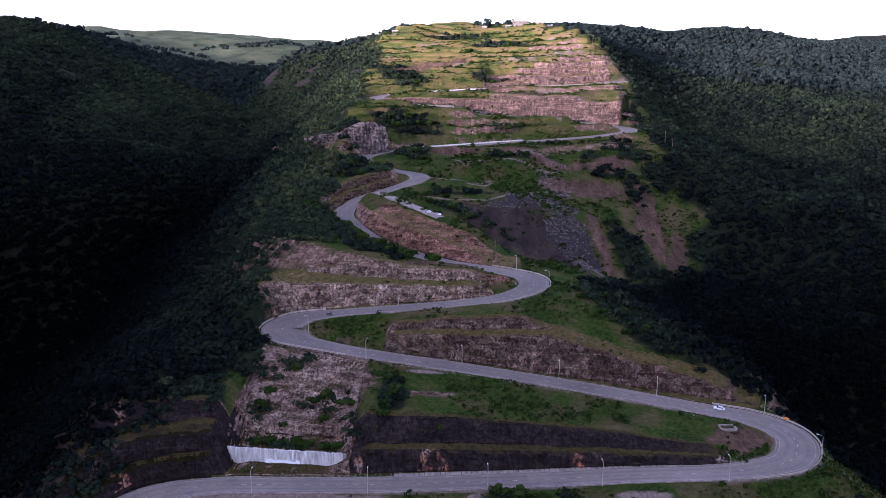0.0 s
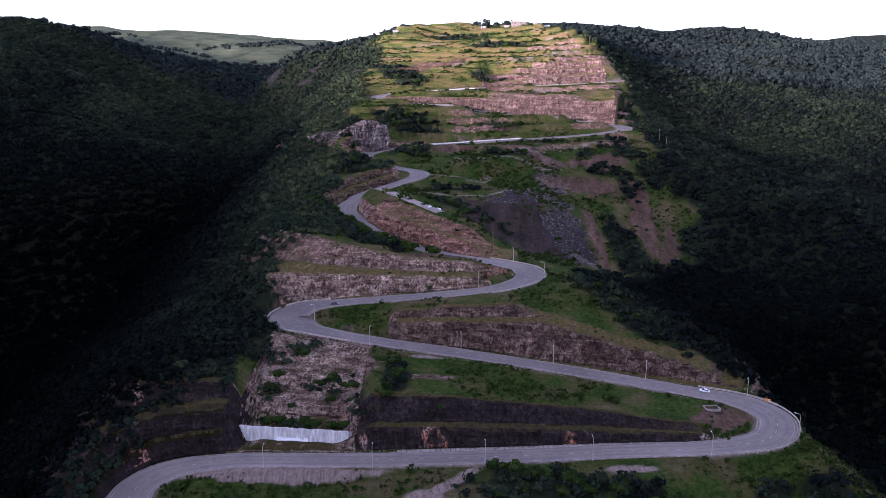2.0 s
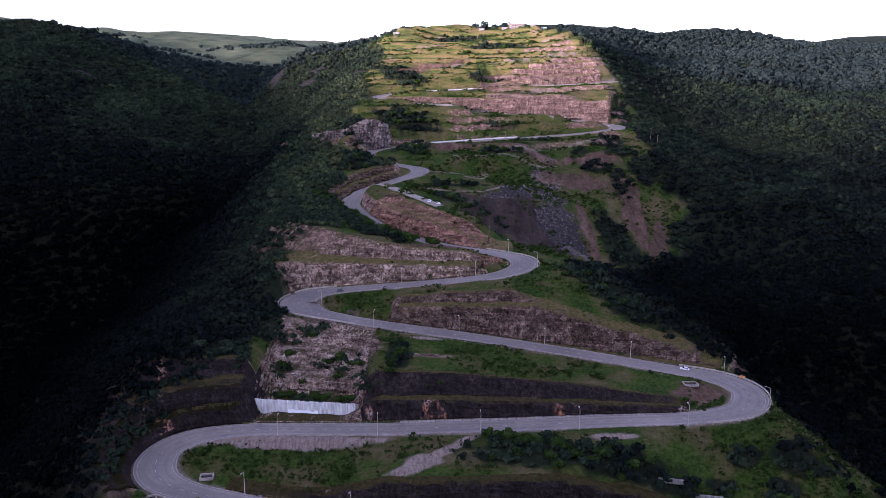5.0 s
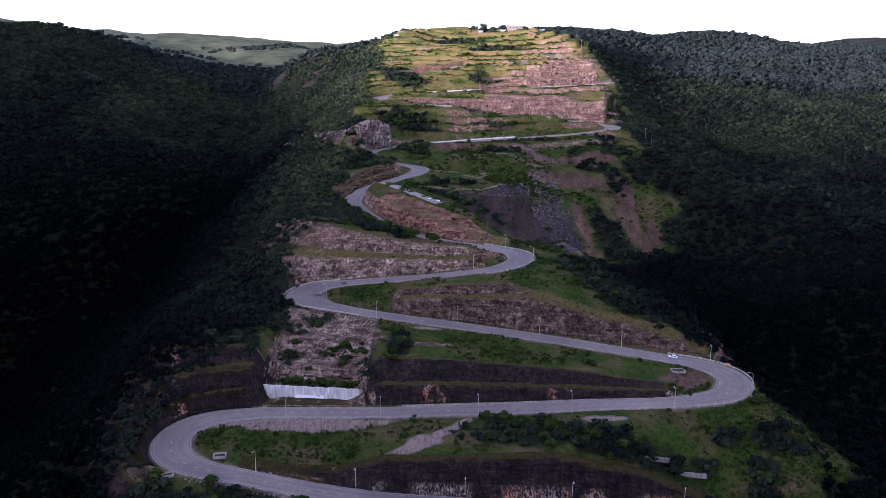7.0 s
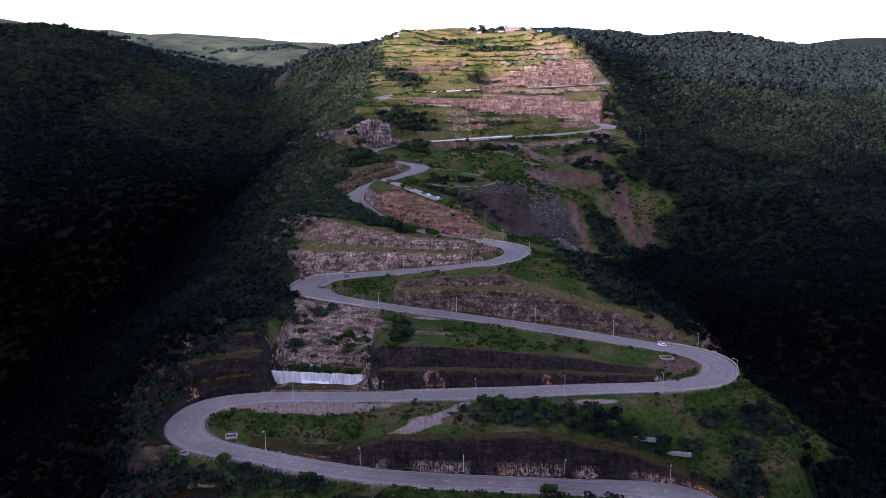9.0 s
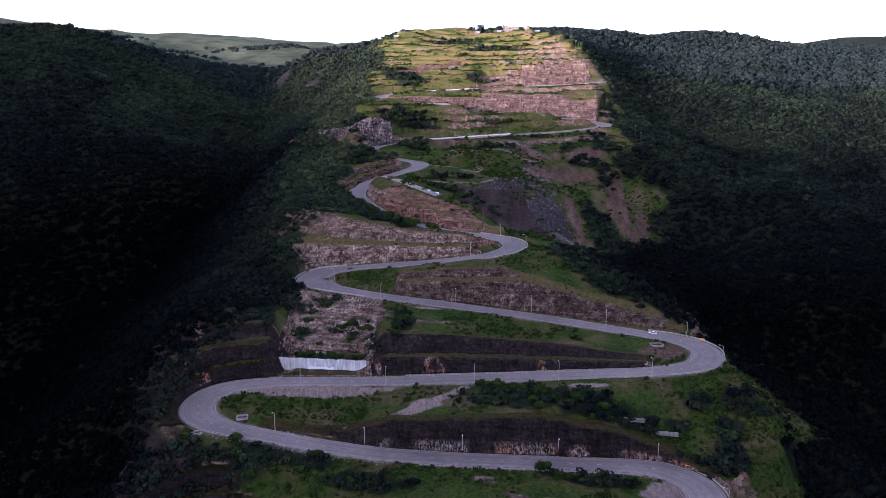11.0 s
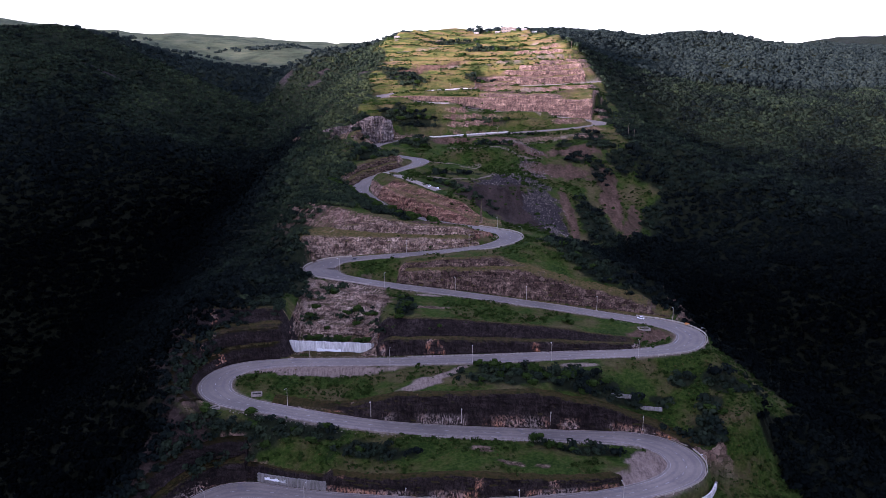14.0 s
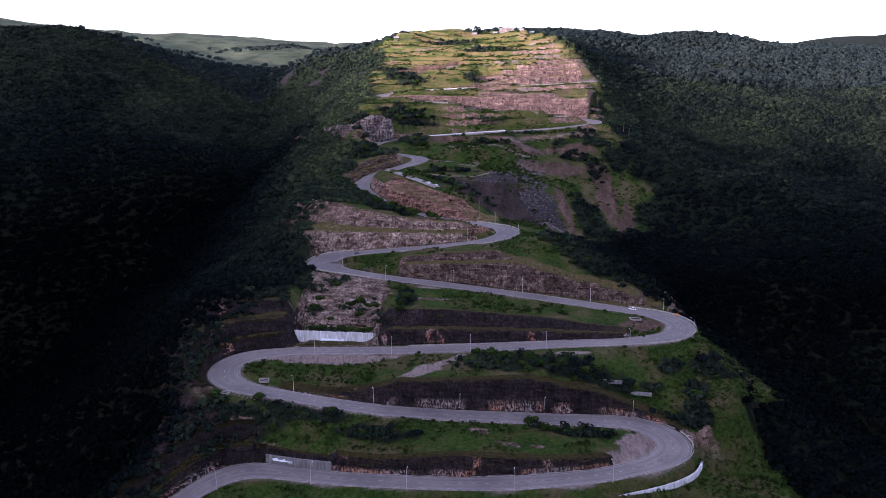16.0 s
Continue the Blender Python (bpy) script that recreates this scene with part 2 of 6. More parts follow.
BAND_ROCK = rock_material("banded_pink_rock", [(0.36, (0.065, 0.042, 0.036)), (0.50, (0.155, 0.096, 0.078)), (0.68, (0.46, 0.31, 0.24))], 0.4, None, 0.82, 1.2, 0.22)
RED_ROCK = rock_material("red_rock", [(0.40, (0.032, 0.017, 0.013)), (0.52, (0.20, 0.094, 0.066)), (0.66, (0.56, 0.33, 0.235))], 0.5, None, 0.85, 0.9, 0.5)
BROWN_ROCK = rock_material("brown_rock", [(0.40, (0.022, 0.014, 0.012)), (0.55, (0.100, 0.060, 0.047)), (0.70, (0.54, 0.37, 0.28))], 0.6, None, 0.78, 0.7, 0.5)
GREY_ROCK = rock_material("grey_jointed_rock", [(0.40, (0.018, 0.014, 0.014)), (0.52, (0.13, 0.10, 0.093)), (0.66, (0.46, 0.38, 0.35))], 0.62, None, 0.8, 0.8, 0.45)
BUTTRESS_ROCK = rock_material("bedded_brown_rock", [(0.39, (0.024, 0.015, 0.011)), (0.51, (0.23, 0.150, 0.112)), (0.65, (0.62, 0.47, 0.375))], 0.55, None, 0.985, 0.35, 0.4)


def leaf_surface(m, n, l, colour):
    """Thin leaves: they scatter light on both of their sides."""
    lit, through_leaf, both = n.new("ShaderNodeBsdfDiffuse"), n.new("ShaderNodeBsdfTranslucent"), n.new("ShaderNodeMixShader")
    l.new(colour, lit.inputs["Color"])
    l.new(colour, through_leaf.inputs["Color"])
    both.inputs[0].default_value = 0.3
    l.new(lit.outputs[0], both.inputs[1])
    l.new(through_leaf.outputs[0], both.inputs[2])
    l.new(both.outputs[0], n["Material Output"].inputs["Surface"])


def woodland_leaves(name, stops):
    """Leaf colours with the valley shade put in: near black in the valleys, light on the crests; each tree carries its
    own tone.
    """
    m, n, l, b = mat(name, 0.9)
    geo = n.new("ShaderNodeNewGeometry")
    c = ramp(n, l, attr(n, "lighter"), stops)
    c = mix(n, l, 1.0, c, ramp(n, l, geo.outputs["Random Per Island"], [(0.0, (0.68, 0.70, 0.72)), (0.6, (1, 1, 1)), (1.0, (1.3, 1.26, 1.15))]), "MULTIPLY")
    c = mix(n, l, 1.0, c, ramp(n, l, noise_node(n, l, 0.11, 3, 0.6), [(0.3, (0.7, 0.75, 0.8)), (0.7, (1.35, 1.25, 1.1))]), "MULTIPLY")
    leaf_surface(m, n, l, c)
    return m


def leaves(name, dark, mid, light):
    m, n, l, b = mat(name, 0.9)
    geo = n.new("ShaderNodeNewGeometry")
    each = ramp(n, l, geo.outputs["Random Per Island"], [(0.0, dark), (0.6, mid), (1.0, light)])
    patch = ramp(n, l, noise_node(n, l, 0.11, 3, 0.6), [(0.3, dark), (0.55, mid), (0.75, light)])
    leaf_surface(m, n, l, mix(n, l, 0.5, each, patch))
    return m


GROUND = ground_material()
CONCRETE = plain("weathered_concrete", (0.13, 0.105, 0.095), (0.36, 0.30, 0.265), 0.5, 0.9)
PAINT = plain("road_paint", (0.18, 0.165, 0.16), (0.45, 0.43, 0.42), 0.25, 0.7)
# the lowest stops hold the valley shade, the highest the light on the crests
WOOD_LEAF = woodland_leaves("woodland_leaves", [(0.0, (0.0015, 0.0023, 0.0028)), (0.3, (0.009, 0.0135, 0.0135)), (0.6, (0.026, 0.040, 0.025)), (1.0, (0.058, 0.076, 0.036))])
# distance haze put into the leaf colour: lighter, greyer and bluer
HAZE_LEAF = woodland_leaves("haze_tinted_leaves", [(0.0, (0.009, 0.0145, 0.015)), (0.5, (0.020, 0.030, 0.029)), (1.0, (0.034, 0.047, 0.038))])
SCRUB_LEAF = leaves("scrub_leaves", (0.011, 0.023, 0.006), (0.024, 0.045, 0.011), (0.044, 0.066, 0.018))
BARK = plain("bark", (0.05, 0.04, 0.03), (0.12, 0.10, 0.08), 2.0, 0.9)


def asphalt_material():
    m, n, l, b = mat("asphalt", 0.8)
    b.inputs["Specular IOR Level"].default_value = 0.2
    big = noise_node(n, l, 0.03, 5, 0.6)
    fine = noise_node(n, l, 1.1, 5, 0.7)
    c = mix(n, l, 0.35, ramp(n, l, big, [(0.36, (0.098, 0.083, 0.076)), (0.64, (0.210, 0.170, 0.147))]), ramp(n, l, fine, [(0.3, (0.10, 0.084, 0.076)), (0.7, (0.245, 0.200, 0.172))]))
    wave = n.new("ShaderNodeMath")
    wave.operation = "MULTIPLY"
    l.new(attr(n, "across"), wave.inputs[0])
    wave.inputs[1].default_value = 12.5
    cosine = n.new("ShaderNodeMath")
    cosine.operation = "COSINE"
    l.new(wave.outputs[0], cosine.inputs[0])
    tread = n.new("ShaderNodeMath")
    tread.operation = "MULTIPLY_ADD"
    l.new(cosine.outputs[0], tread.inputs[0])
    tread.inputs[1].default_value = 0.22
    l.new(noise_node(n, l, 0.07, 4, 0.6), tread.inputs[2])
    c = mix(n, l, ramp(n, l, tread.outputs[0], [(0.45, (0, 0, 0)), (0.8, (0.5, 0.5, 0.5))]), c, (0.100, 0.085, 0.087))
    seam = ramp(n, l, noise_node(n, l, 0.22, 2, 0.4), [(0.66, (0, 0, 0)), (0.68, (0.5, 0.5, 0.5))])
    c = mix(n, l, seam, c, (0.11, 0.10, 0.105))
    l.new(c, b.inputs["Base Color"])
    return m


ASPHALT = asphalt_material()

DRY_LEAF = leaves("dry_grass", (0.045, 0.036, 0.014), (0.085, 0.066, 0.026), (0.15, 0.11, 0.048))
GALVANISED = plain("galvanised_steel", (0.30, 0.25, 0.21), (0.52, 0.45, 0.39), 1.5, 0.6, 0.15)
LAMP_HEAD = plain("lamp_housing", (0.5, 0.5, 0.5), (0.7, 0.7, 0.68), 3.0, 0.5)
LAMP_GLASS = plain("lamp_glass", (0.6, 0.6, 0.58), (0.75, 0.75, 0.72), 6.0, 0.2)
# upright stain streaks, which also stand in for the shade between the ribs
WALL_WHITE = plain("whitewashed_concrete", (0.30, 0.27, 0.25), (0.88, 0.85, 0.82), 0.9, 0.87, relief=0.03, stretch=(1, 1, 0.18))
WALL_GREY = plain("grey_concrete", (0.10, 0.090, 0.082), (0.34, 0.31, 0.285), 0.8, 0.9, relief=0.03, stretch=(1, 1, 0.2))
FRESH_WHITE = plain("fresh_white_paint", (0.80, 0.80, 0.80), (0.88, 0.88, 0.87), 1.2, 0.6)
ORANGE = plain("orange_board", (0.62, 0.20, 0.05), (0.80, 0.30, 0.08), 2.0, 0.6)
STONE_WALL = plain("house_stone", (0.10, 0.075, 0.06), (0.22, 0.175, 0.145), 0.5, 0.9, relief=0.05)
PIT_SHADE = plain("pit_shade_colour", (0.02, 0.02, 0.02), (0.05, 0.045, 0.04), 1.0, 0.9)
WINDOW_GLASS = plain("window_glass", (0.02, 0.025, 0.03), (0.04, 0.045, 0.05), 1.0, 0.1)
CAR_WHITE = plain("white_car_paint", (0.72, 0.72, 0.72), (0.80, 0.80, 0.80), 0.5, 0.3)
CAR_DARK = plain("dark_car_paint", (0.05, 0.052, 0.06), (0.08, 0.08, 0.09), 0.5, 0.3)
RUBBER = plain("tyre_rubber", (0.02, 0.02, 0.02), (0.04, 0.04, 0.04), 4.0, 0.9)
RIM = plain("wheel_rim", (0.4, 0.4, 0.4), (0.55, 0.55, 0.55), 4.0, 0.4, 0.8)
RED_LAMP = plain("tail_lamp", (0.35, 0.02, 0.02), (0.5, 0.04, 0.03), 5.0, 0.3)
CLEAR_LAMP = plain("head_lamp", (0.6, 0.6, 0.58), (0.8, 0.8, 0.78), 5.0, 0.2)
TIMBER = plain("pole_timber", (0.12, 0.09, 0.07), (0.22, 0.17, 0.13), 1.5, 0.9)
STONE = plain("loose_stone", (0.055, 0.042, 0.036), (0.34, 0.275, 0.24), 0.7, 0.9)

# ---- the road's line: centre points (x, y, height), leg by leg, climbing ----
LEG_1 = [(-138, 140, -89), (-123.4, 163.9, -86), (-112, 175.7, -84.5), (-99, 178.9, -83.5), (-79, 173.4, -82), (-57, 166.9, -80.5), (-30, 162.2, -79), (-4, 158.9, -78), (21, 157.1, -76.5), (47, 159.2, -75.5), (68, 163.6, -75), (87.7, 171, -74.3), (99.1, 179.4, -73.8), (103.4, 188.5, -73.3)]
LEG_2 = [(103.4, 188.5, -73.3), (100.8, 199.1, -72.8), (91, 207.8, -72.2), (77.2, 210.9, -71.6), (54, 210.8, -70.8), (24.7, 210.7, -69.7), (-4.4, 210.3, -68.5), (-33.5, 210.3, -66.8), (-63, 213, -64.5), (-93.4, 218.9, -62), (-112, 222.1, -60), (-124.3, 228.9, -58.8), (-129.8, 239.5, -58)]
LEG_3 = [(-129.8, 239.5, -58), (-128.8, 251, -57.2), (-118.7, 261.7, -56.5), (-96.8, 267.2, -56), (-70.4, 267.3, -55.5), (-37.4, 267.5, -55), (-4.4, 269.2, -54.4), (28.8, 270.8, -53.7), (62.3, 272.8, -52.5), (95.5, 273.2, -51.1), (115.7, 275.7, -50), (128.6, 281.4, -49.3), (135.8, 294.6, -48.6)]
LEG_4 = [(135.8, 294.6, -48.6), (133.5, 306.5, -48.2), (122.9, 315, -47.3), (105.9, 320.4, -46.1), (70.6, 330.5, -43.6), (33.8, 340, -41.1), (-4.4, 348.8, -38.6), (-43.7, 356.6, -36.1), (-67.9, 362.2, -34.2), (-87, 369.6, -32.7), (-97.2, 381, -30.8)]
LEG_5 = [(-97.2, 381, -30.8), (-88.5, 392.3, -28.7), (-67, 397.2, -27), (-25.3, 400, -24), (8.1, 402, -21), (25.3, 408, -19.5), (37.5, 420.4, -17.5)]
LEG_6 = [(37.5, 420.4, -17.5), (35.6, 435, -16.5), (18.1, 446, -15.2), (-8.8, 457, -14), (-30, 470, -12.5), (-53, 487, -9.5), (-75, 517, -4), (-87, 541, 1)]
LEG_7 = [(-87, 541, 1), (-80, 566, 6.5), (-60, 592, 10.5), (-43, 616, 13.2), (-37, 632, 14.5), (-41, 645, 15.8), (-56, 654, 17.4), (-80, 668, 20), (-92, 690, 23.5), (-78, 716, 26.5)]
LEG_8 = [(-78, 716, 26.5), (-32, 740, 29), (30, 754, 32.5), (101, 770, 36), (150, 790, 39), (172, 806, 41.5), (168, 822, 44)]
LEG_9 = [(168, 822, 44), (130, 834, 48), (60, 838, 54), (0, 842, 60), (-45, 845, 65.5), (-79, 850, 68), (-96, 866, 71), (-84, 882, 74.5)]
LEG_10 = [(-84, 882, 74.5), (-44, 890, 78), (54, 915, 83), (130, 932, 86), (178, 945, 88.5), (196, 956, 90.5)]
LEGS = [LEG_1, LEG_2, LEG_3, LEG_4, LEG_5, LEG_6, LEG_7, LEG_8, LEG_9, LEG_10]


def spline(points, step):
    """Catmull-Rom through the points, sampled about every step metres."""
    p = np.array(points, float)
    p = np.vstack([2 * p[0] - p[1], p, 2 * p[-1] - p[-2]])
    out = []
    for i in range(1, len(p) - 2):
        a, b, c, d = p[i - 1], p[i], p[i + 1], p[i + 2]
        k = max(2, int(np.linalg.norm(c - b) / step))
        for t in np.arange(k) / k:
            out.append(0.5 * (2 * b + (c - a) * t + (2 * a - 5 * b + 4 * c - d) * t ** 2 + (3 * b - a - 3 * c + d) * t ** 3))
    out.append(p[-2])
    return np.array(out)


WHOLE = LEG_1[:]
for leg in LEGS[1:]:
    WHOLE += leg[1:]
LINE = spline(WHOLE, 2.0)                      # the whole road, sampled every 2 m
tangent = np.gradient(LINE[:, :2], axis=0)
tangent /= np.linalg.norm(tangent, axis=1)[:, None]
turn = np.abs(np.gradient(np.unwrap(np.arctan2(tangent[:, 1], tangent[:, 0])))) / 2.0
kernel = np.ones(13) / 13
turn = np.convolve(np.pad(turn, 6, mode="edge"), kernel, "valid")
HALF = 5.3 + np.clip(turn / 0.06, 0, 1) * 3.0 + 2.2 * np.exp(-((LINE[:, 0] + 97) ** 2 + (LINE[:, 1] - 381) ** 2) / 18 ** 2)   # half the road's width, more in the hairpins
corner = [int(np.argmin(((LINE[:, :2] - np.array(leg[-1][:2])) ** 2).sum(1))) for leg in LEGS]
LEG_OF = np.searchsorted(np.array(corner), np.arange(len(LINE)))
LEG_OF = np.minimum(LEG_OF, len(LEGS) - 1)

# ---- landforms: crests and valley floors (x, y, height) ----
FORMS = [
    # crest of the west flank
    [(-168, 120, -100), (-152, 170, -84), (-146, 205, -66), (-166, 250, -52), (-160, 280, -42), (-138, 300, -37), (-120, 330, -33), (-112, 365, -31)],
    [(-112, 385, -20), (-100, 400, -2), (-92, 440, 4), (-100, 500, 6), (-112, 560, 12), (-125, 620, 22), (-148, 668, 24)],
    [(-152, 745, 44), (-142, 820, 63), (-139, 880, 78), (-127, 1000, 112), (-100, 1100, 148), (0, 1200, 172), (60, 1300, 168)],
    # wooded shoulder west of the summit
    [(-102, 1115, 143), (-139, 1130, 139), (-177, 1140, 135), (-210, 1145, 132), (-232, 1150, 127), (-290, 1120, 84)],
    # crag beside the upper hairpin: its foot and its brow
    [(-150.2, 716, 31.0), (-137.9, 709, 25.9), (-115.4, 705, 25.1), (-98.1, 705, 23.9), (-84.1, 708, 23.5), (-70.6, 716, 23.8)],
    [(-150.2, 728, 38.8), (-137.9, 721, 42.1), (-115.4, 717, 45.2), (-98.1, 717, 53.6), (-84.1, 720, 54.4), (-70.6, 728, 48.8)],
    # summit and its east edge
    [(-95, 1100, 149), (20, 1160, 164), (83, 1150, 166), (150, 1060, 145), (171, 1000, 127), (187, 945, 98)],
    [(60, 1300, 168), (265, 1600, 186), (580, 1700, 181), (900, 1700, 162), (1400, 1600, 150)],
    # west valley floor
    [(-420, 100, -160), (-330, 390, -128), (-320, 470, -108), (-300, 600, -74), (-275, 760, -30), (-288, 980, 10), (-316, 1140, 46), (-350, 1350, 80)],
    # west hill and plateau
    [(-1100, 700, 150), (-653, 1050, 164), (-631, 1100, 171), (-536, 1150, 153), (-487, 1250, 118), (-400, 1380, 90)],
    [(-1400, 1900, 215), (-804, 2200, 200), (-460, 2200, 158), (-250, 1900, 140), (-230, 1400, 140)],
    [(-560, 300, -40), (-520, 600, 20), (-503, 940, 92)],
    # east flank
    [(143, 215, -92), (124, 180, -90), (140, 130, -108)],
    [(150, 290, -54), (157, 262, -62), (180, 280, -76), (230, 270, -105)],
    [(52, 405, -18), (75, 425, -21), (95, 375, -32), (112, 338, -43)],
    # ravine under the landslip
    [(97, 555, -46), (150, 520, -55), (172, 440, -62), (186, 370, -72), (260, 300, -112), (420, 150, -150)],
    [(185, 790, 40), (200, 740, 30), (218, 690, 6), (278, 650, -2), (335, 610, -18), (450, 520, -50), (560, 420, -90)],
    [(281, 461, -50), (200, 524, -57), (185, 638, -27)],
    [(263, 950, 36), (330, 850, 2), (425, 780, -20), (700, 600, -80), (900, 400, -120)],
    [(500, 1000, 60), (800, 1000, 70), (1300, 900, 60)],
    [(300, 1300, 120), (600, 1350, 120), (1000, 1350, 110)],
    # landslip face and meadow between the seventh and eighth legs
    [(20, 560, -2), (60, 610, 5), (79, 654, 4), (120, 690, 12), (150, 720, 26)],
    [(-20, 503, 4), (-45, 530, 8), (-66, 560, 12)],
    [(24, 520, -14), (48, 515, -24), (78, 490, -32)],
    [(-15, 640, 13), (20, 650, 8)],
    # wooded knolls beside the seventh leg, raised to hide the road behind them from the camera
    [(-66, 620, 23), (-80, 638, 29), (-98, 655, 32)], [(-64, 694, 29), (-50, 706, 31), (-34, 714, 30)],
    # the terraces over the top leg
    [(-40, 912, 92), (40, 934, 100), (100, 948, 114), (150, 958, 117), (168, 966, 118)],
    [(-60, 1000, 118), (40, 1010, 124), (130, 1010, 128)],
    # behind the eye
    [(-600, -400, -150), (0, -400, -140), (500, -300, -150)], [(0, 40, -110), (-10, -150, -130)],
]

NEAR = 6.0
GX, GY = np.arange(-1400, 1401, NEAR), np.arange(-480, 2401, NEAR)


def settle(fixed_points, rim):
    """Heights on the plain grid, relaxed between the fixed lines, coarse to fine."""
    field = None
    for k in (16, 8, 4, 2, 1):
        xs, ys = GX[::k], GY[::k]
        total, count = np.zeros((len(ys), len(xs))), np.zeros((len(ys), len(xs)))
        i = np.clip(((fixed_points[:, 0] - GX[0]) / (NEAR * k)).round().astype(int), 0, len(xs) - 1)
        j = np.clip(((fixed_points[:, 1] - GY[0]) / (NEAR * k)).round().astype(int), 0, len(ys) - 1)
        np.add.at(total, (j, i), fixed_points[:, 2])
        np.add.at(count, (j, i), 1)
        held = count > 0
        value = total / np.maximum(count, 1)
        if field is None:
            field = np.full(held.shape, rim, float)
        else:
            field = np.repeat(np.repeat(field, 2, 0), 2, 1)[:len(ys), :len(xs)]
            field = np.pad(field, ((0, len(ys) - field.shape[0]), (0, len(xs) - field.shape[1])), mode="edge")
        for _ in range(400 if k > 4 else 160 if k > 1 else 90):
            p = np.pad(field, 1, mode="edge")
            field = 0.25 * (p[:-2, 1:-1] + p[2:, 1:-1] + p[1:-1, :-2] + p[1:-1, 2:])
            field[held] = value[held]
    return field


lines = [spline(f, 4.0) for f in FORMS]
FIELD = settle(np.vstack(lines + [LINE]), 0.0)
for _ in range(6):
    q = np.pad(FIELD, 1, mode="edge")
    FIELD = 0.4 * FIELD + 0.15 * (q[:-2, 1:-1] + q[2:, 1:-1] + q[1:-1, :-2] + q[1:-1, 2:])


def sample(field, x, y):
    u = np.clip((x - GX[0]) / NEAR, 0, len(GX) - 1.001)
    v = np.clip((y - GY[0]) / NEAR, 0, len(GY) - 1.001)
    i, j = u.astype(int), v.astype(int)
    a, b = u - i, v - j
    return (field[j, i] * (1 - a) + field[j, i + 1] * a) * (1 - b) + (field[j + 1, i] * (1 - a) + field[j + 1, i + 1] * a) * b


# a small repeatable value noise for the relief of the ground
GRAIN = np.random.RandomState(7).rand(256, 256)


def grain(x, y, size):
    u, v = x / size, y / size
    i, j = np.floor(u).astype(int), np.floor(v).astype(int)
    a, b = u - i, v - j
    a, b = a * a * (3 - 2 * a), b * b * (3 - 2 * b)
    g = lambda p, q: GRAIN[q % 256, p % 256]
    return (g(i, j) * (1 - a) + g(i + 1, j) * a) * (1 - b) + (g(i, j + 1) * (1 - a) + g(i + 1, j + 1) * a) * b - 0.5


def ease(a, b, v):
    t = np.clip((v - a) / (b - a), 0, 1)
    return t * t * (3 - 2 * t)


# how the cut slopes climb from one leg to the next: share of the way across, share of the rise
RISE = [
    ([0, 0.05, 0.12, 0.5, 1], [0, 0, 1.05, 1.02, 1]),
    ([0, 0.04, 0.12, 0.5, 1], [0, 0, 1.05, 1.04, 1]),
    ([0, 0.05, 0.10, 0.15, 0.26, 0.34, 0.7, 1], [0, 0, 0.5, 0.53, 1.02, 1.04, 1.03, 1]),
    ([0, 0.06, 0.22, 0.30, 0.42, 0.8, 1], [0, 0, 0.75, 0.8, 1.1, 1.1, 1]),
    ([0, 0.06, 0.18, 0.30, 0.42, 0.8, 1], [0, 0, 0.8, 0.9, 1.6, 1.5, 1]),
    ([0, 0.05, 0.15, 0.5, 1], [0, 0, 0.9, 1, 1]),
    ([0, 0.05, 0.15, 0.5, 1], [0, 0, 0.4, 0.6, 1]),
    ([0, 0.05, 0.5, 0.8, 1], [0, 0, 0.9, 0.95, 1]),
    ([0, 0.03, 0.11, 0.55, 0.8, 1], [0, 0, 0.6, 0.72, 0.9, 1]),
]
REACH = [190, 190, 190, 190, 190, 120, 190, 190, 190]      # legs farther apart than this do not shape the ground between them
BUTTRESS = ([0, 0.17, 0.20, 0.34, 0.38, 0.52, 0.56, 0.70, 0.75, 0.90, 1], [0, 0, 0.2, 0.26, 0.47, 0.51, 0.72, 0.76, 0.94, 1.0, 1])
OUTER = ([0, 2, 5, 9, 12.5, 16, 40], [0, 0, 8, 8.6, 16, 17, 17])      # rise of the cut round the west hairpins, by distance from the road's edge

CUT_END = [0.2, 0.2, 0.30, 0.45, 0.5, 0.25, 0.2, 0.08, 0.16]

OUTSIDE = [
    (1, 2, 196, 300, -97, (200, 220, 240, 257, 275, 294), (0.15, 0.3, 0.45, 0.62, 0.9, 1.05)),
    (5, 6, 528, 648, -52, (528, 552, 600, 648), (0.1, 0.5, 0.75, 0.5)),
    (6, 7, 656, 742, -50, (656, 680, 700, 742), (0.4, 0.6, 0.8, 0.6)),
    (0, 0, 110, 215, -98, (110, 140, 165, 185, 210), (0.3, 0.55, 0.8, 1.0, 1.0)),
]

SPUR = [(-74, 574, 10.0), (-66, 560, 13.0), (-49, 536, 11.0), (-28, 512, 7.0), (-16, 503, 5.0), (6, 489, 0.5), (26, 476, -12.0)]


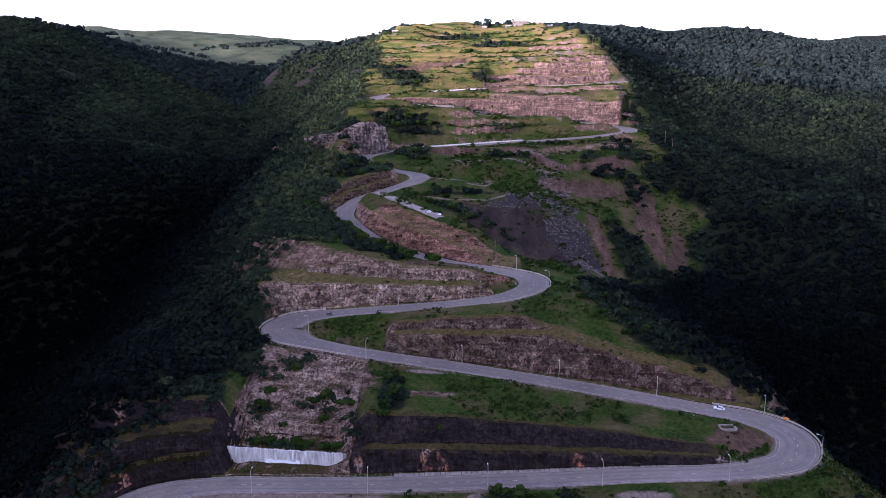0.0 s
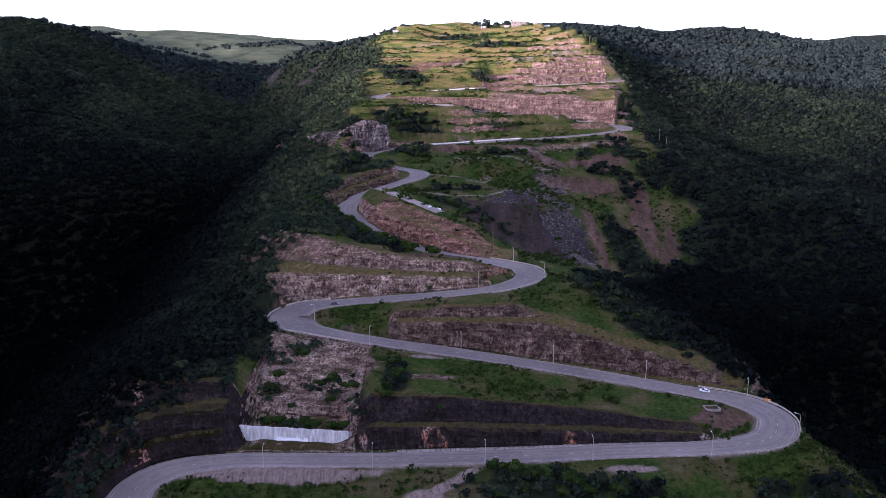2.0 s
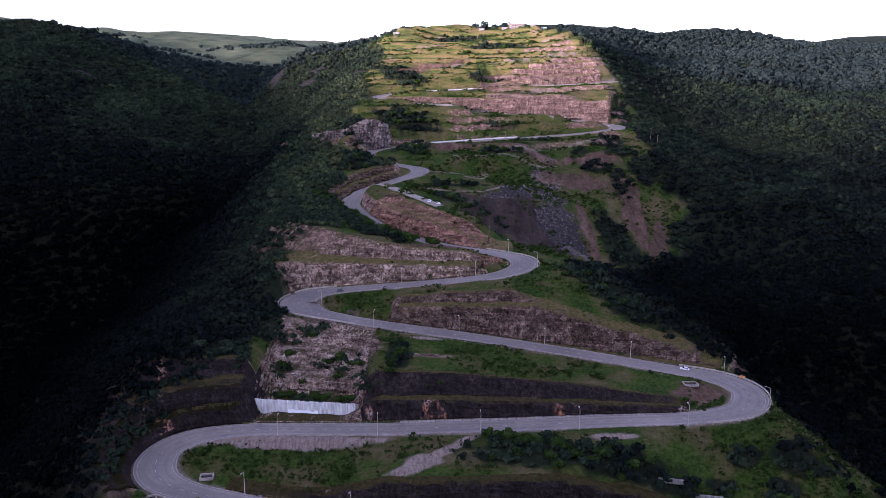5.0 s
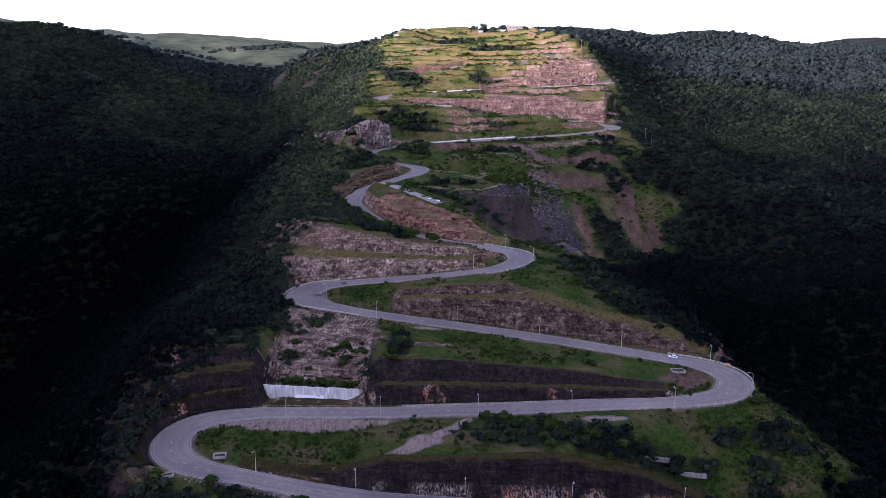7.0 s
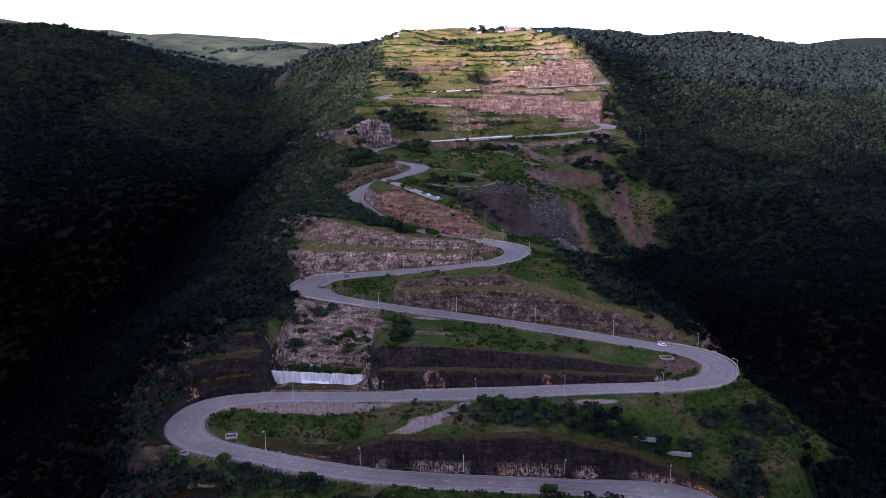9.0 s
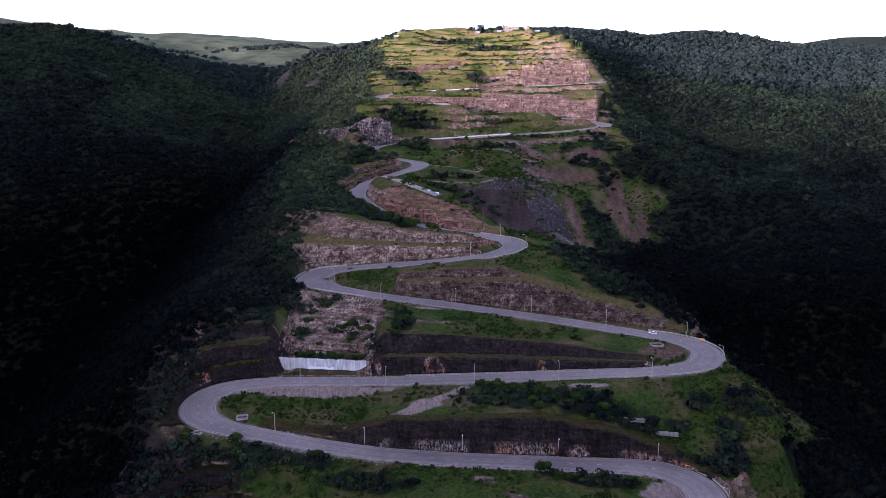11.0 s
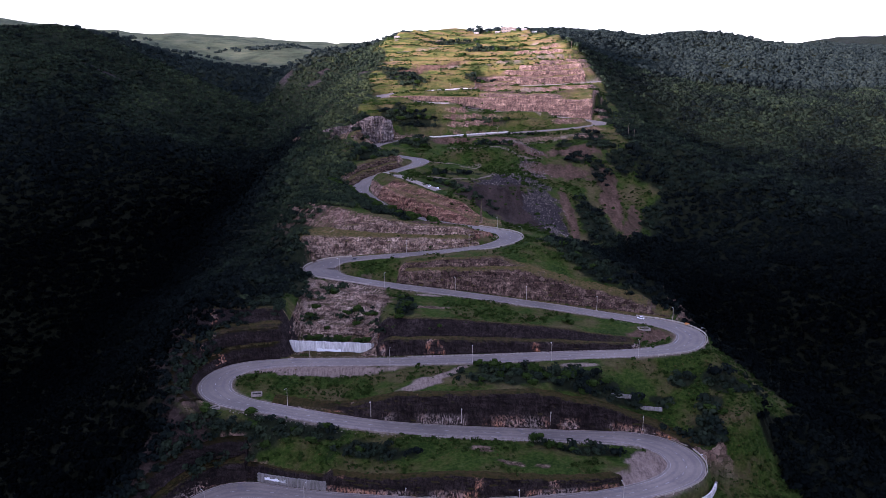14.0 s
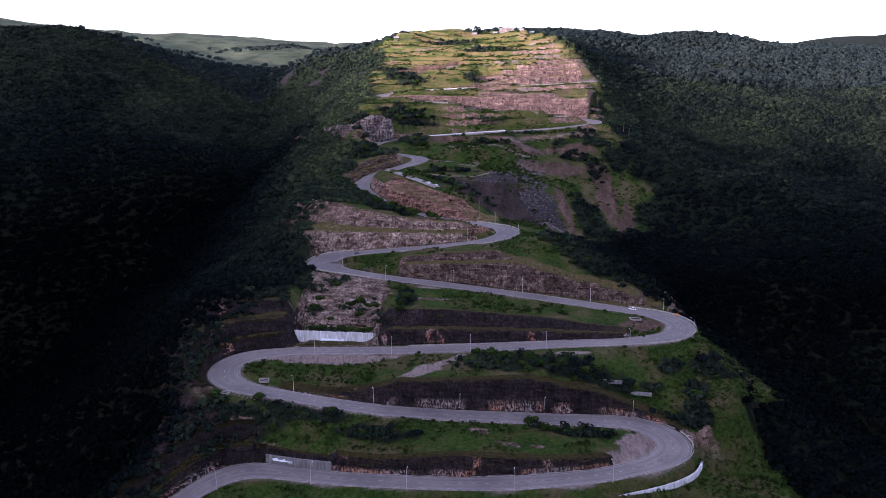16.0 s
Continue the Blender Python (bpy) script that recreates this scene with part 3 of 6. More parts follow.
def heights(x, y):
    """Ground height, distance from the road's edge and steepness share for arrays of places."""
    x, y = np.asarray(x, float), np.asarray(y, float)
    base = sample(FIELD, x, y)
    edge = np.full(x.shape, 1e3)
    cut = np.zeros(x.shape)
    z = base.copy()
    core = np.where((x > -215) & (x < 245) & (y > 100) & (y < 1030))[0]
    for part in np.array_split(core, max(1, len(core) // 4000)):
        if not len(part):
            continue
        px, py = x[part], y[part]
        per_d, per_z, per_n = [], [], []
        for k in range(len(LEGS)):
            ids = np.where(LEG_OF == k)[0]
            d2 = (px[:, None] - LINE[ids, 0]) ** 2 + (py[:, None] - LINE[ids, 1]) ** 2
            m = ids[np.argmin(d2, 1)]
            off = np.stack([px - LINE[m, 0], py - LINE[m, 1]], 1)
            along = (off * tangent[m]).sum(1).clip(-1, 1)
            d = np.sqrt(np.maximum(d2.min(1) - along ** 2, 1e-6))
            per_d.append(np.maximum(d - HALF[m], 0))
            per_z.append(LINE[m, 2])
            per_n.append(off / np.maximum(np.linalg.norm(off, axis=1), 1e-6)[:, None])
        per_d, per_z, per_n = np.array(per_d), np.array(per_z), np.array(per_n)
        first = np.argmin(per_d, 0)
        cols = np.arange(len(part))
        best_d, best_z = per_d[first, cols], per_z[first, cols]
        h = base[part].copy()
        c = np.zeros(len(part))
        for k in range(len(LEGS) - 1):
            dl, dh = per_d[k], per_d[k + 1]
            facing = (per_n[k] * per_n[k + 1]).sum(1)
            between = ease(0.25, -0.25, facing) * ((first == k) | (first == k + 1)) * ease(REACH[k], REACH[k] * 0.8, dl + dh)
            share = dl / np.maximum(dl + dh, 1e-3)
            g = np.interp(share, *RISE[k])
            c_end = CUT_END[k]
            if k == 0:
                # the lowest cut is half as high towards the west
                w = ease(10, -45, px)
                g = g * (1 - w) + w * np.interp(share, [0, 0.05, 0.13, 0.5, 1], [0, 0, 0.5, 0.82, 1])
                w = ease(-58, -64, px) * ease(-108, -100, px)
                g = g * (1 - w) + w * np.interp(share, [0, 0.10, 0.16, 0.5, 1], [0, 0.04, 0.3, 0.75, 1])
            if k == 1:
                # a low grassy slope with a bare bank under the next leg, inside the west hairpin
                w = ease(-25, -70, px)
                g = g * (1 - w) + w * np.interp(share, [0, 0.04, 0.15, 0.5, 0.82, 0.90, 1], [0, 0, 0.28, 0.40, 0.45, 1, 1])
            if k == 2:
                between = between * ~((px < -95) & (py < 260))
                tiers = ease(-38, -60, px) * ease(-108, -96, px)
                g = g * (1 - tiers) + np.interp(share + 0.03 * grain(px, py, 9), *BUTTRESS) * tiers
                c_end = np.where(tiers > 0.5, 0.93, CUT_END[k])
            if k == 3:
                # a plain grass slope inside the west bend
                w = ease(-36, -46, px)
                g = g * (1 - w) + w * np.interp(share, [0, 0.06, 0.5, 1], [0, 0, 0.42, 1])
                c_end = np.where(px < -42, 0.0, CUT_END[k])
            if k in (7, 8):
                between = between * ease(206, 172, px)
            c = np.maximum(c, between * (share < c_end) * ((per_z[k + 1] - per_z[k]) > 3))
            rise = per_z[k] + (per_z[k + 1] - per_z[k]) * g
            if k == 3:
                # the fourth cut dies out towards the east crest
                cap = per_z[3] + np.interp(px, [15, 50, 90, 118, 126], [17, 14, 9, 4, 1.0]) + 0.3 * np.maximum(0, dl - 10)
                out = ease(15, 60, px)
                rise = rise * (1 - out) + np.minimum(rise, cap) * out
            if k in (0, 1):
                cap = per_z[k] + np.interp(px, [20, 66, 104], [19, 13, 2]) + 0.35 * np.maximum(0, dl - 8)
                rise = np.where(px > 20, np.minimum(rise, cap), rise)
            h = h * (1 - between) + between * rise
        # the rock spur with the parking place, between the sixth leg and its own crest line
        seg = np.array(SPUR)
        dist, top = np.full(len(part), 1e3), np.zeros(len(part))
        for a, b in zip(seg[:-1], seg[1:]):
            ab = b[:2] - a[:2]
            t = np.clip(((px - a[0]) * ab[0] + (py - a[1]) * ab[1]) / (ab @ ab), 0, 1)
            qx, qy = px - a[0] - t * ab[0], py - a[1] - t * ab[1]
            side = np.sign(qx * ab[1] - qy * ab[0]) * np.hypot(qx, qy) * -1      # north-east of the crest is positive
            near = np.hypot(qx, qy) < np.abs(dist)
            dist, top = np.where(near, side, dist), np.where(near, a[2] + t * (b[2] - a[2]), top)
        w = ease(9, 4, dist) * ease(-60, -52, dist) * (px > -92) * (px < 34) * (per_d[5] < 60) * ease(0.0, 0.3, (per_n[5] * np.array([0.55, 0.83])).sum(1))
        way = per_d[5] / np.maximum(per_d[5] + np.maximum(0, -dist - 3.4), 1e-3)
        climb = np.interp(way, [0, 0.07, 0.34, 0.5, 0.86, 1], [0, 0, 0.62, 0.68, 0.98, 1.0])
        h = h * (1 - w) + w * (per_z[5] + (top - per_z[5]) * climb)
        c = np.maximum(c * (1 - w), w * (way < 0.93) * (per_d[5] > 1))
        # cuts round the outside of the two west hairpins
        for low, high, y0, y1, xlim, ys_, fs_ in OUTSIDE:
            zone = ((first == low) | (first == high)) * ease(xlim, xlim - 10, px) * (py > y0) * (py < y1) * ~((px > -122) & (py > 228) & (py < 259))
            lead = per_n[first, cols]
            west = ease(-0.2, 0.1, (lead * np.array([-0.75, 0.66])).sum(1))
            inner = np.minimum(1, (1 - ease(0.25, -0.25, (per_n[low] * per_n[high]).sum(1))) if high != low else 1)
            f = np.interp(py, ys_, fs_)
            w = zone * west * inner * ease(27, 17, best_d)
            h = h * (1 - w) + w * (best_z + f * np.interp(best_d, *OUTER))
            c = np.maximum(c, w * (best_d < 15) * (best_d > 1))
        # the terraced cut above the highest leg
        up = (per_n[9] * np.array([-0.25, 0.97])).sum(1)
        w = (first == 9) * ease(0.2, 0.6, up) * ease(15, 40, px) * ease(192, 150, px) * ease(44, 34, best_d)
        f = np.interp(px, [20, 70, 110, 180], [0.25, 0.6, 1.0, 1.0])
        h = h * (1 - w) + w * (best_z + f * np.interp(best_d + 2.5 * grain(px, py, 13), [0, 3, 7, 11, 14, 19, 23, 40], [0, 0, 9, 10, 17, 18.5, 25, 30]))
        c = np.maximum(c, w * (best_d < 27) * (best_d > 1))
        flat = ease(5.0, 1.2, best_d) * (1 - ease(0.5, 0.9, c) * ease(1.6, 2.2, best_d))
        h = h * (1 - flat) + flat * (best_z - 0.35)
        edge[part], z[part], cut[part] = best_d, h, c
    # old cut terraces on the high slopes
    steps = 7.0
    high = ease(640, 720, y) * ease(5, 12, edge) * ease(-125, -100, x) * ease(200, 180, x) * ease(1190, 1120, y) * ease(18, 34, z)
    lift = z / steps + 0.9 * grain(x, y, 95) + 0.25 * grain(x, y, 21)
    level = np.floor(lift)
    part_up = lift - level
    z = z + high * 0.95 * steps * (ease(0.0, 0.26, part_up) - part_up)
    cut = np.maximum(cut, high * (part_up < 0.30) * ease(0.0, 0.2, grain(x, y, 46) + 0.35 * ease(50, 150, x) - 0.2 * ease(60, -60, x) - 0.45 * ease(108, 132, z)))
    rough = ease(1.5, 12, edge)
    z = z + rough * (grain(x, y, 37) * 3.0 + grain(x, y, 11) * 1.4 + grain(x, y, 4.3) * 0.7)
    far = ease(60, 300, edge)
    z = z + far * (grain(x, y, 190) * 26 + grain(x, y, 83) * 12)
    return z, edge, cut


def stretched(lo, hi, fine_lo, fine_hi, step, grow, cap):
    mid = list(np.arange(fine_lo, fine_hi + 0.01, step))
    a, s = [fine_lo], step
    while a[-1] > lo:
        s = min(s * grow, cap)
        a.append(a[-1] - s)
    b, s = [fine_hi], step
    while b[-1] < hi:
        s = min(s * grow, cap)
        b.append(b[-1] + s)
    return np.array(a[:0:-1] + mid + b[1:])


XS = stretched(-3600, 3600, -160, 165, 1.25, 1.05, 160)
YS = np.concatenate([stretched(-3800, 150, 150, 465, 1.25, 1.06, 170)[:-1], stretched(465, 1170, 465, 470, 1.6, 1.0035, 5), stretched(1172, 4700, 1172, 1178, 5.0, 1.035, 150)])
YS = np.unique(YS.round(3))
gx, gy = np.meshgrid(XS, YS)
gz, gedge, gcut = heights(gx.ravel(), gy.ravel())


# the open ground of the spur lies between these two lines (y, x)
WEST_EDGE = [(100, -146), (170, -138), (200, -128), (230, -140), (252, -147), (275, -140), (297, -114), (320, -102), (365, -100), (400, -108), (418, -108), (434, -104), (448, -78), (470, -64), (500, -90), (540, -98), (620, -104), (700, -128), (760, -112), (830, -104), (900, -112), (1000, -108), (1050, -110), (1070, -136), (1085, -108), (1100, -104), (1180, -60), (1300, -40)]
EAST_EDGE = [(100, 178), (150, 166), (190, 158), (222, 151), (245, 164), (265, 186), (300, 158), (340, 122), (380, 98), (430, 70), (470, 72), (500, 98), (540, 120), (575, 172), (640, 204), (700, 180), (790, 200), (860, 211), (950, 207), (1000, 190), (1100, 170), (1180, 130), (1300, 60)]


def open_ground(x, y):
    """1 on the open spur, 0 in the woods, with a ragged border."""
    west = np.interp(y, *np.array(WEST_EDGE).T)
    east = np.interp(y, *np.array(EAST_EDGE).T)
    wob = grain(x, y, 23) * 22 + grain(x, y, 9) * 9
    return ease(-4, 4, x - west + wob) * ease(-4, 4, east - x + wob) * (y < 1300) * (1 - patch("grove", x, y))


VALLEY_WEST = [(100, -400), (390, -330), (470, -320), (600, -300), (760, -275), (980, -288), (1150, -300), (1350, -330)]


def painted_light(x, y, z):
    """Light painted into the woods: 0 in the dark valley bottoms, 1 at the bright edge of the open spur."""
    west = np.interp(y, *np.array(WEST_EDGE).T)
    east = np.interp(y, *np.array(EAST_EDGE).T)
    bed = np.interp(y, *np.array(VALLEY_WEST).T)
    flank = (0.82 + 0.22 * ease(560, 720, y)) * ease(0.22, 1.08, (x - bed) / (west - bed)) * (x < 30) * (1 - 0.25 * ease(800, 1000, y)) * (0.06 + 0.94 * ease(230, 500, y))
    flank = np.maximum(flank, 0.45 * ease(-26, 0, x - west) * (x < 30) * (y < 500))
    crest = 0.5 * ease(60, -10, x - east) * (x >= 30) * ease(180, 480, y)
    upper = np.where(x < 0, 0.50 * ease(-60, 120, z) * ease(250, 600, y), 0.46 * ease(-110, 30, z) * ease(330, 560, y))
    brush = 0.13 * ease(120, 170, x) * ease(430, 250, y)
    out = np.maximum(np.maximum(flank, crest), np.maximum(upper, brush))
    # woods of the upper west valley lightened in imitation of haze
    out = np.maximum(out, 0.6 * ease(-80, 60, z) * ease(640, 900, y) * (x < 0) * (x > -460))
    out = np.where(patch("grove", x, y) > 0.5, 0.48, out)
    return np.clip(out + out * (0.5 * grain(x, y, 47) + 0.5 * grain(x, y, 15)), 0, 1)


# bare patches of the slope: kind, centre x, y, half sizes, turn in degrees
PATCHES = [
    # groves on the open spur
    ("grove", -58, 770, 34, 16, 0), ("grove", -78, 938, 48, 18, -50), ("grove", -44, 700, 13, 15, 0), ("grove", 36, 688, 26, 7, 0), ("grove", 32, 926, 22, 5, 10),
    ("grove", -88, 640, 20, 30, 0), ("grove", 55, 1034, 40, 9, 0), ("grove", 0, 1092, 42, 7, 0), ("grove", -70, 620, 9, 16, -30), ("grove", 88, 380, 13, 42, 32), ("grove", 66, 412, 8, 10, 0),
    ("grove", -34, 312, 6, 20, 0), ("grove", 28, 243, 32, 15, -8), ("grove", 68, 237, 28, 11, -6), ("grove", 120, 212, 8, 12, 0), ("grove", 138, 246, 9, 12, 20), ("grove", 158, 262, 9, 10, 0), ("grove", 128, 232, 6, 6, 0), ("grove", 118, 250, 7, 5, 0), ("grove", 104, 238, 8, 4, 0), ("grove", -106, 464, 28, 16, 0), ("grove", -124, 462, 20, 26, 0), ("grove", -50, 708, 26, 12, 28), ("grove", -76, 634, 20, 14, -30), ("grove", 150, 742, 18, 10, 10), ("grove", 176, 690, 14, 22, 0), ("grove", 118, 722, 12, 6, 0), ("grove", -66, 317, 15, 5, 0), ("grove", -62, 290, 18, 4, -6), ("grove", -52, 300, 6, 12, 0), ("grove", -84, 338, 10, 5, 0), ("grove", -92, 312, 7, 8, 0), ("grove", 130, 578, 17, 36, 10), ("grove", 40, 1152, 28, 8, 0), ("grove", -118, 305, 14, 12, -40), ("grove", -62, 462, 30, 17, -35), ("grove", -92, 505, 16, 34, 15), ("grove", -124, 196, 14, 20, 0), ("grove", -102, 197, 6, 9, 0), ("grove", -98, 202, 14, 7, -14), ("grove", -40, 190, 22, 6, -6), ("grove", 40, 203, 8, 5, 0), ("grove", 60, 196, 22, 4, 0), ("grove", 150, 665, 10, 24, 0), ("grove", 160, 722, 16, 12, 0), ("grove", -78, 293, 20, 2.5, -6), ("grove", 5, 548, 34, 7, -30), ("grove", 20, 500, 12, 8, -30),
    ("grove", 196, 800, 16, 60, 0), ("grove", -108, 730, 16, 30, 0), ("grove", 130, 690, 16, 10, 0), ("grove", 40, 782, 22, 5, 8),
    ("grove", -82, 206, 30, 6, -16), ("grove", 126, 226, 6, 5, 0), ("grove", 145, 238, 5, 4, 0), ("grove", 100, 215, 10, 4, 0), ("grove", -6, 600, 30, 4, 20), ("grove", 188, 862, 12, 34, 0), ("grove", 70, 740, 26, 4, 8),
    # the two western scree patches only darken the ground at the hairpin cuts
    ("pale", -71, 325, 27, 44, 0), ("scree", -150, 266, 24, 36, 0), ("scree", -136, 188, 18, 26, 0), ("rock", -112, 702, 34, 26, 0), ("rock", 110, 948, 75, 16, 14), ("rock", -95, 668, 22, 18, 0),
    ("scree", 50, 548, 58, 44, 0), ("talus", 78, 656, 15, 26, 8), ("talus", 60, 606, 34, 15, 22), ("talus", 82, 560, 21, 46, 4), ("talus", 34, 584, 22, 7, 25), ("talus", 80, 703, 15, 8, 0), ("soil", 106, 580, 6, 44, 6), ("soil", 154, 632, 12, 44, -4), ("soil", 150, 600, 6, 30, 14), ("soil", 172, 600, 7, 26, -8), ("soil", -167, 834, 4.5, 58, -22), ("soil", -188, 782, 9, 22, -10), ("talus", -216, 1061, 16, 5, 0), ("talus", -131, 965, 9, 8, 0), ("talus", -270, 1118, 9, 14, 0), ("talus", -205, 1085, 10, 7, 0), ("talus", -500, 980, 30, 5, 0), ("pale", -19, 316, 13, 3.2, 6), ("soil", -36, 960, 50, 14, 14), ("soil", 20, 722, 60, 9, 6), ("soil", 100, 660, 40, 18, 0), ("soil", 166, 585, 7, 30, -20), ("soil", 60, 700, 50, 10, 0),
    ("soil", 128, 705, 26, 14, 0), ("soil", 90, 870, 60, 14, 8), ("soil", 20, 895, 60, 10, 10), ("chute", -3, 254, 2.6, 13, -40), ("chute", -11, 244, 3.8, 9, -42), ("chute", -18, 236, 9, 6, 30), ("chute", -24, 230, 9, 4, 20), ("chute", 88, 187, 11, 13, -20), ("chute", 76, 176, 16, 4.5, 18), ("chute", 63, 257, 10, 3, 0), ("chute", -21, 340.5, 9, 2, 0), ("pale", 9, 192, 5, 3, 0), ("pale", 21, 180, 8, 2.5, -20), ("pale", 36, 179, 4, 2, 0), ("soil", 112, 296, 15, 9, 20), 
    ("chute", -84, 258, 44, 4.6, -1), ("soil", -10, 440, 40, 7, 10),
]


def patch(kind, x, y):
    out = np.zeros(x.shape)
    for k, cx, cy, rx, ry, deg in PATCHES:
        if k == kind:
            c, s = math.cos(radians(deg)), math.sin(radians(deg))
            u, v = (x - cx) * c + (y - cy) * s, -(x - cx) * s + (y - cy) * c
            d = np.sqrt((u / rx) ** 2 + (v / ry) ** 2) + grain(x, y, 7) * 0.5 + grain(x, y, 2.6) * 0.3
            out = np.maximum(out, ease(1.1, 0.8, d))
    return out


# dirt tracks and terrace paths (x, y)
TRACKS = [
    [(-34, 634), (-22, 640), (-6, 640), (8, 634), (22, 638), (14, 626), (4, 628)], [(-10, 688), (14, 672), (54, 678), (90, 690)],
    [(30, 696), (56, 700), (103, 735), (147, 748)], [(-92, 1076), (-14, 1100), (60, 1098), (110, 1090)], [(-95, 1008), (-27, 988), (30, 985)],
    [(-40, 950), (28, 962), (96, 972), (150, 985)], [(-30, 585), (3, 584), (26, 598), (52, 618), (70, 640)], [(-90, 1040), (-10, 1052), (70, 1046), (120, 1050)],
    [(-20, 818), (40, 812), (100, 805)], [(-20, 875), (50, 880), (110, 895)],
]


def track_at(x, y):
    out = np.zeros(x.shape)
    for line in TRACKS:
        q = spline([(a, b, 0) for a, b in line], 2.5)
        sel = np.where((x > q[:, 0].min() - 5) & (x < q[:, 0].max() + 5) & (y > q[:, 1].min() - 5) & (y < q[:, 1].max() + 5))[0]
        d = np.sqrt(((x[sel, None] - q[:, 0]) ** 2 + (y[sel, None] - q[:, 1]) ** 2).min(1)) if len(sel) else np.zeros(0)
        out[sel] = np.maximum(out[sel], ease(2.0, 0.8, d + grain(x[sel], y[sel], 6) * 1.2))
    return out
# hills outside the view, added west of the spur to keep the evening sun off the lower slopes
px, py = gx.ravel(), gy.ravel()
sun_block_hill = ease(-720, -1150, px) * ease(900, 500, py) * ease(-2600, -1600, py)
gz = gz + sun_block_hill * np.maximum(0, 262 + 95 * ease(-100, -320, py) + 16 * grain(px, py, 330) - gz)
# unseen hills added east and south to block the low sky
sky_block_hills = np.maximum(ease(900, 1700, px) * ease(900, 300, py), ease(-500, -1400, py)) * 300
gz = gz + sky_block_hills * (1 + 0.3 * grain(px, py, 500))
outer = ease(1400, 2400, np.abs(px)) * 100 + ease(2300, 3200, py) * 40
gz = gz + outer * (py > 0)

# unseen heights capped to set where the sun's shadow line falls
outside = (px < -700) & (py < 700) | (py < -300)
gz = np.where(outside, np.minimum(gz, 231 + 45 * ease(200, 340, py) + 10 * grain(px, py, 120) + 65 * ease(-330, -480, py)), gz)

ground_mesh = bpy.data.meshes.new("ground")
nx, ny = len(XS), len(YS)
idx = np.arange(nx * ny).reshape(ny, nx)
quads = np.stack([idx[:-1, :-1], idx[:-1, 1:], idx[1:, 1:], idx[1:, :-1]], -1).reshape(-1, 4)
ground_mesh.vertices.add(nx * ny)
ground_mesh.vertices.foreach_set("co", np.stack([px, py, gz], 1).astype(np.float32).ravel())
ground_mesh.loops.add(quads.size)
ground_mesh.loops.foreach_set("vertex_index", quads.ravel().astype(np.int32))
ground_mesh.polygons.add(len(quads))
ground_mesh.polygons.foreach_set("loop_start", (np.arange(len(quads)) * 4).astype(np.int32))
ground_mesh.polygons.foreach_set("loop_total", np.full(len(quads), 4, np.int32))
ground_mesh.update()
ground_mesh.validate()
gcut = np.maximum(gcut, patch("rock", px, py))
for key, value in (("cut", gcut), ("scree", patch("scree", px, py)), ("talus", patch("talus", px, py)), ("lighter", painted_light(px, py, gz)), ("soil", patch("soil", px, py)), ("pale", patch("pale", px, py)), ("track", track_at(px, py)), ("chute", patch("chute", px, py)), ("open", open_ground(px, py)), ("verge", ease(2.4, 0.7, gedge + 1.6 * grain(px, py, 8)) * ease(-0.22, 0.18, grain(px, py, 17)))):
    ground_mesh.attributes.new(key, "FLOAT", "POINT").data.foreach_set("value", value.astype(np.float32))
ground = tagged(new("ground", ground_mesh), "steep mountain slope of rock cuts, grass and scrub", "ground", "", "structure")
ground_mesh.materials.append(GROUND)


def ribbon(name, offsets, lift, material, start=0, stop=None):
    """A strip along the road: offsets is a list of (side share, extra metres)."""
    ids = np.arange(len(LINE))[start:stop]
    nrm = np.stack([-tangent[:, 1], tangent[:, 0]], 1)
    verts, faces = [], []
    for i in ids:
        for share, extra in offsets:
            o = share * HALF[i] + extra
            verts.append((LINE[i, 0] + nrm[i, 0] * o, LINE[i, 1] + nrm[i, 1] * o, LINE[i, 2] + lift))
    w = len(offsets)
    for r in range(len(ids) - 1):
        for c in range(w - 1):
            faces.append((r * w + c + 1, r * w + c, (r + 1) * w + c, (r + 1) * w + c + 1))
    me = bpy.data.meshes.new(name)
    me.from_pydata(verts, [], faces)
    me.materials.append(material)
    return me


ACROSS = [-1, -0.82, -0.65, -0.45, -0.22, 0, 0.22, 0.45, 0.65, 0.82, 1]
road_mesh = ribbon("road", [(a, 0) for a in ACROSS], 0.0, ASPHALT)
road_mesh.attributes.new("across", "FLOAT", "POINT").data.foreach_set("value", np.tile(np.array(ACROSS, np.float32), len(LINE)))
road = tagged(new("road", road_mesh), "grey worn asphalt mountain road with hairpins", "road", "", "structure")


def blocks(u, v, wide, high, seed):
    """Uneven blocks on a face: one random value for each, in rows that break joint."""
    row = np.floor(v / high + 0.35 * grain(u, v, 5.0)).astype(int)
    col = np.floor(u / wide + GRAIN[(row * 7 + seed) % 256, seed % 256] * 3 + 0.5 * grain(u, v, 3.0)).astype(int)
    return GRAIN[(row * 31 + seed) % 256, (col * 17 + row * 5) % 256] - 0.5


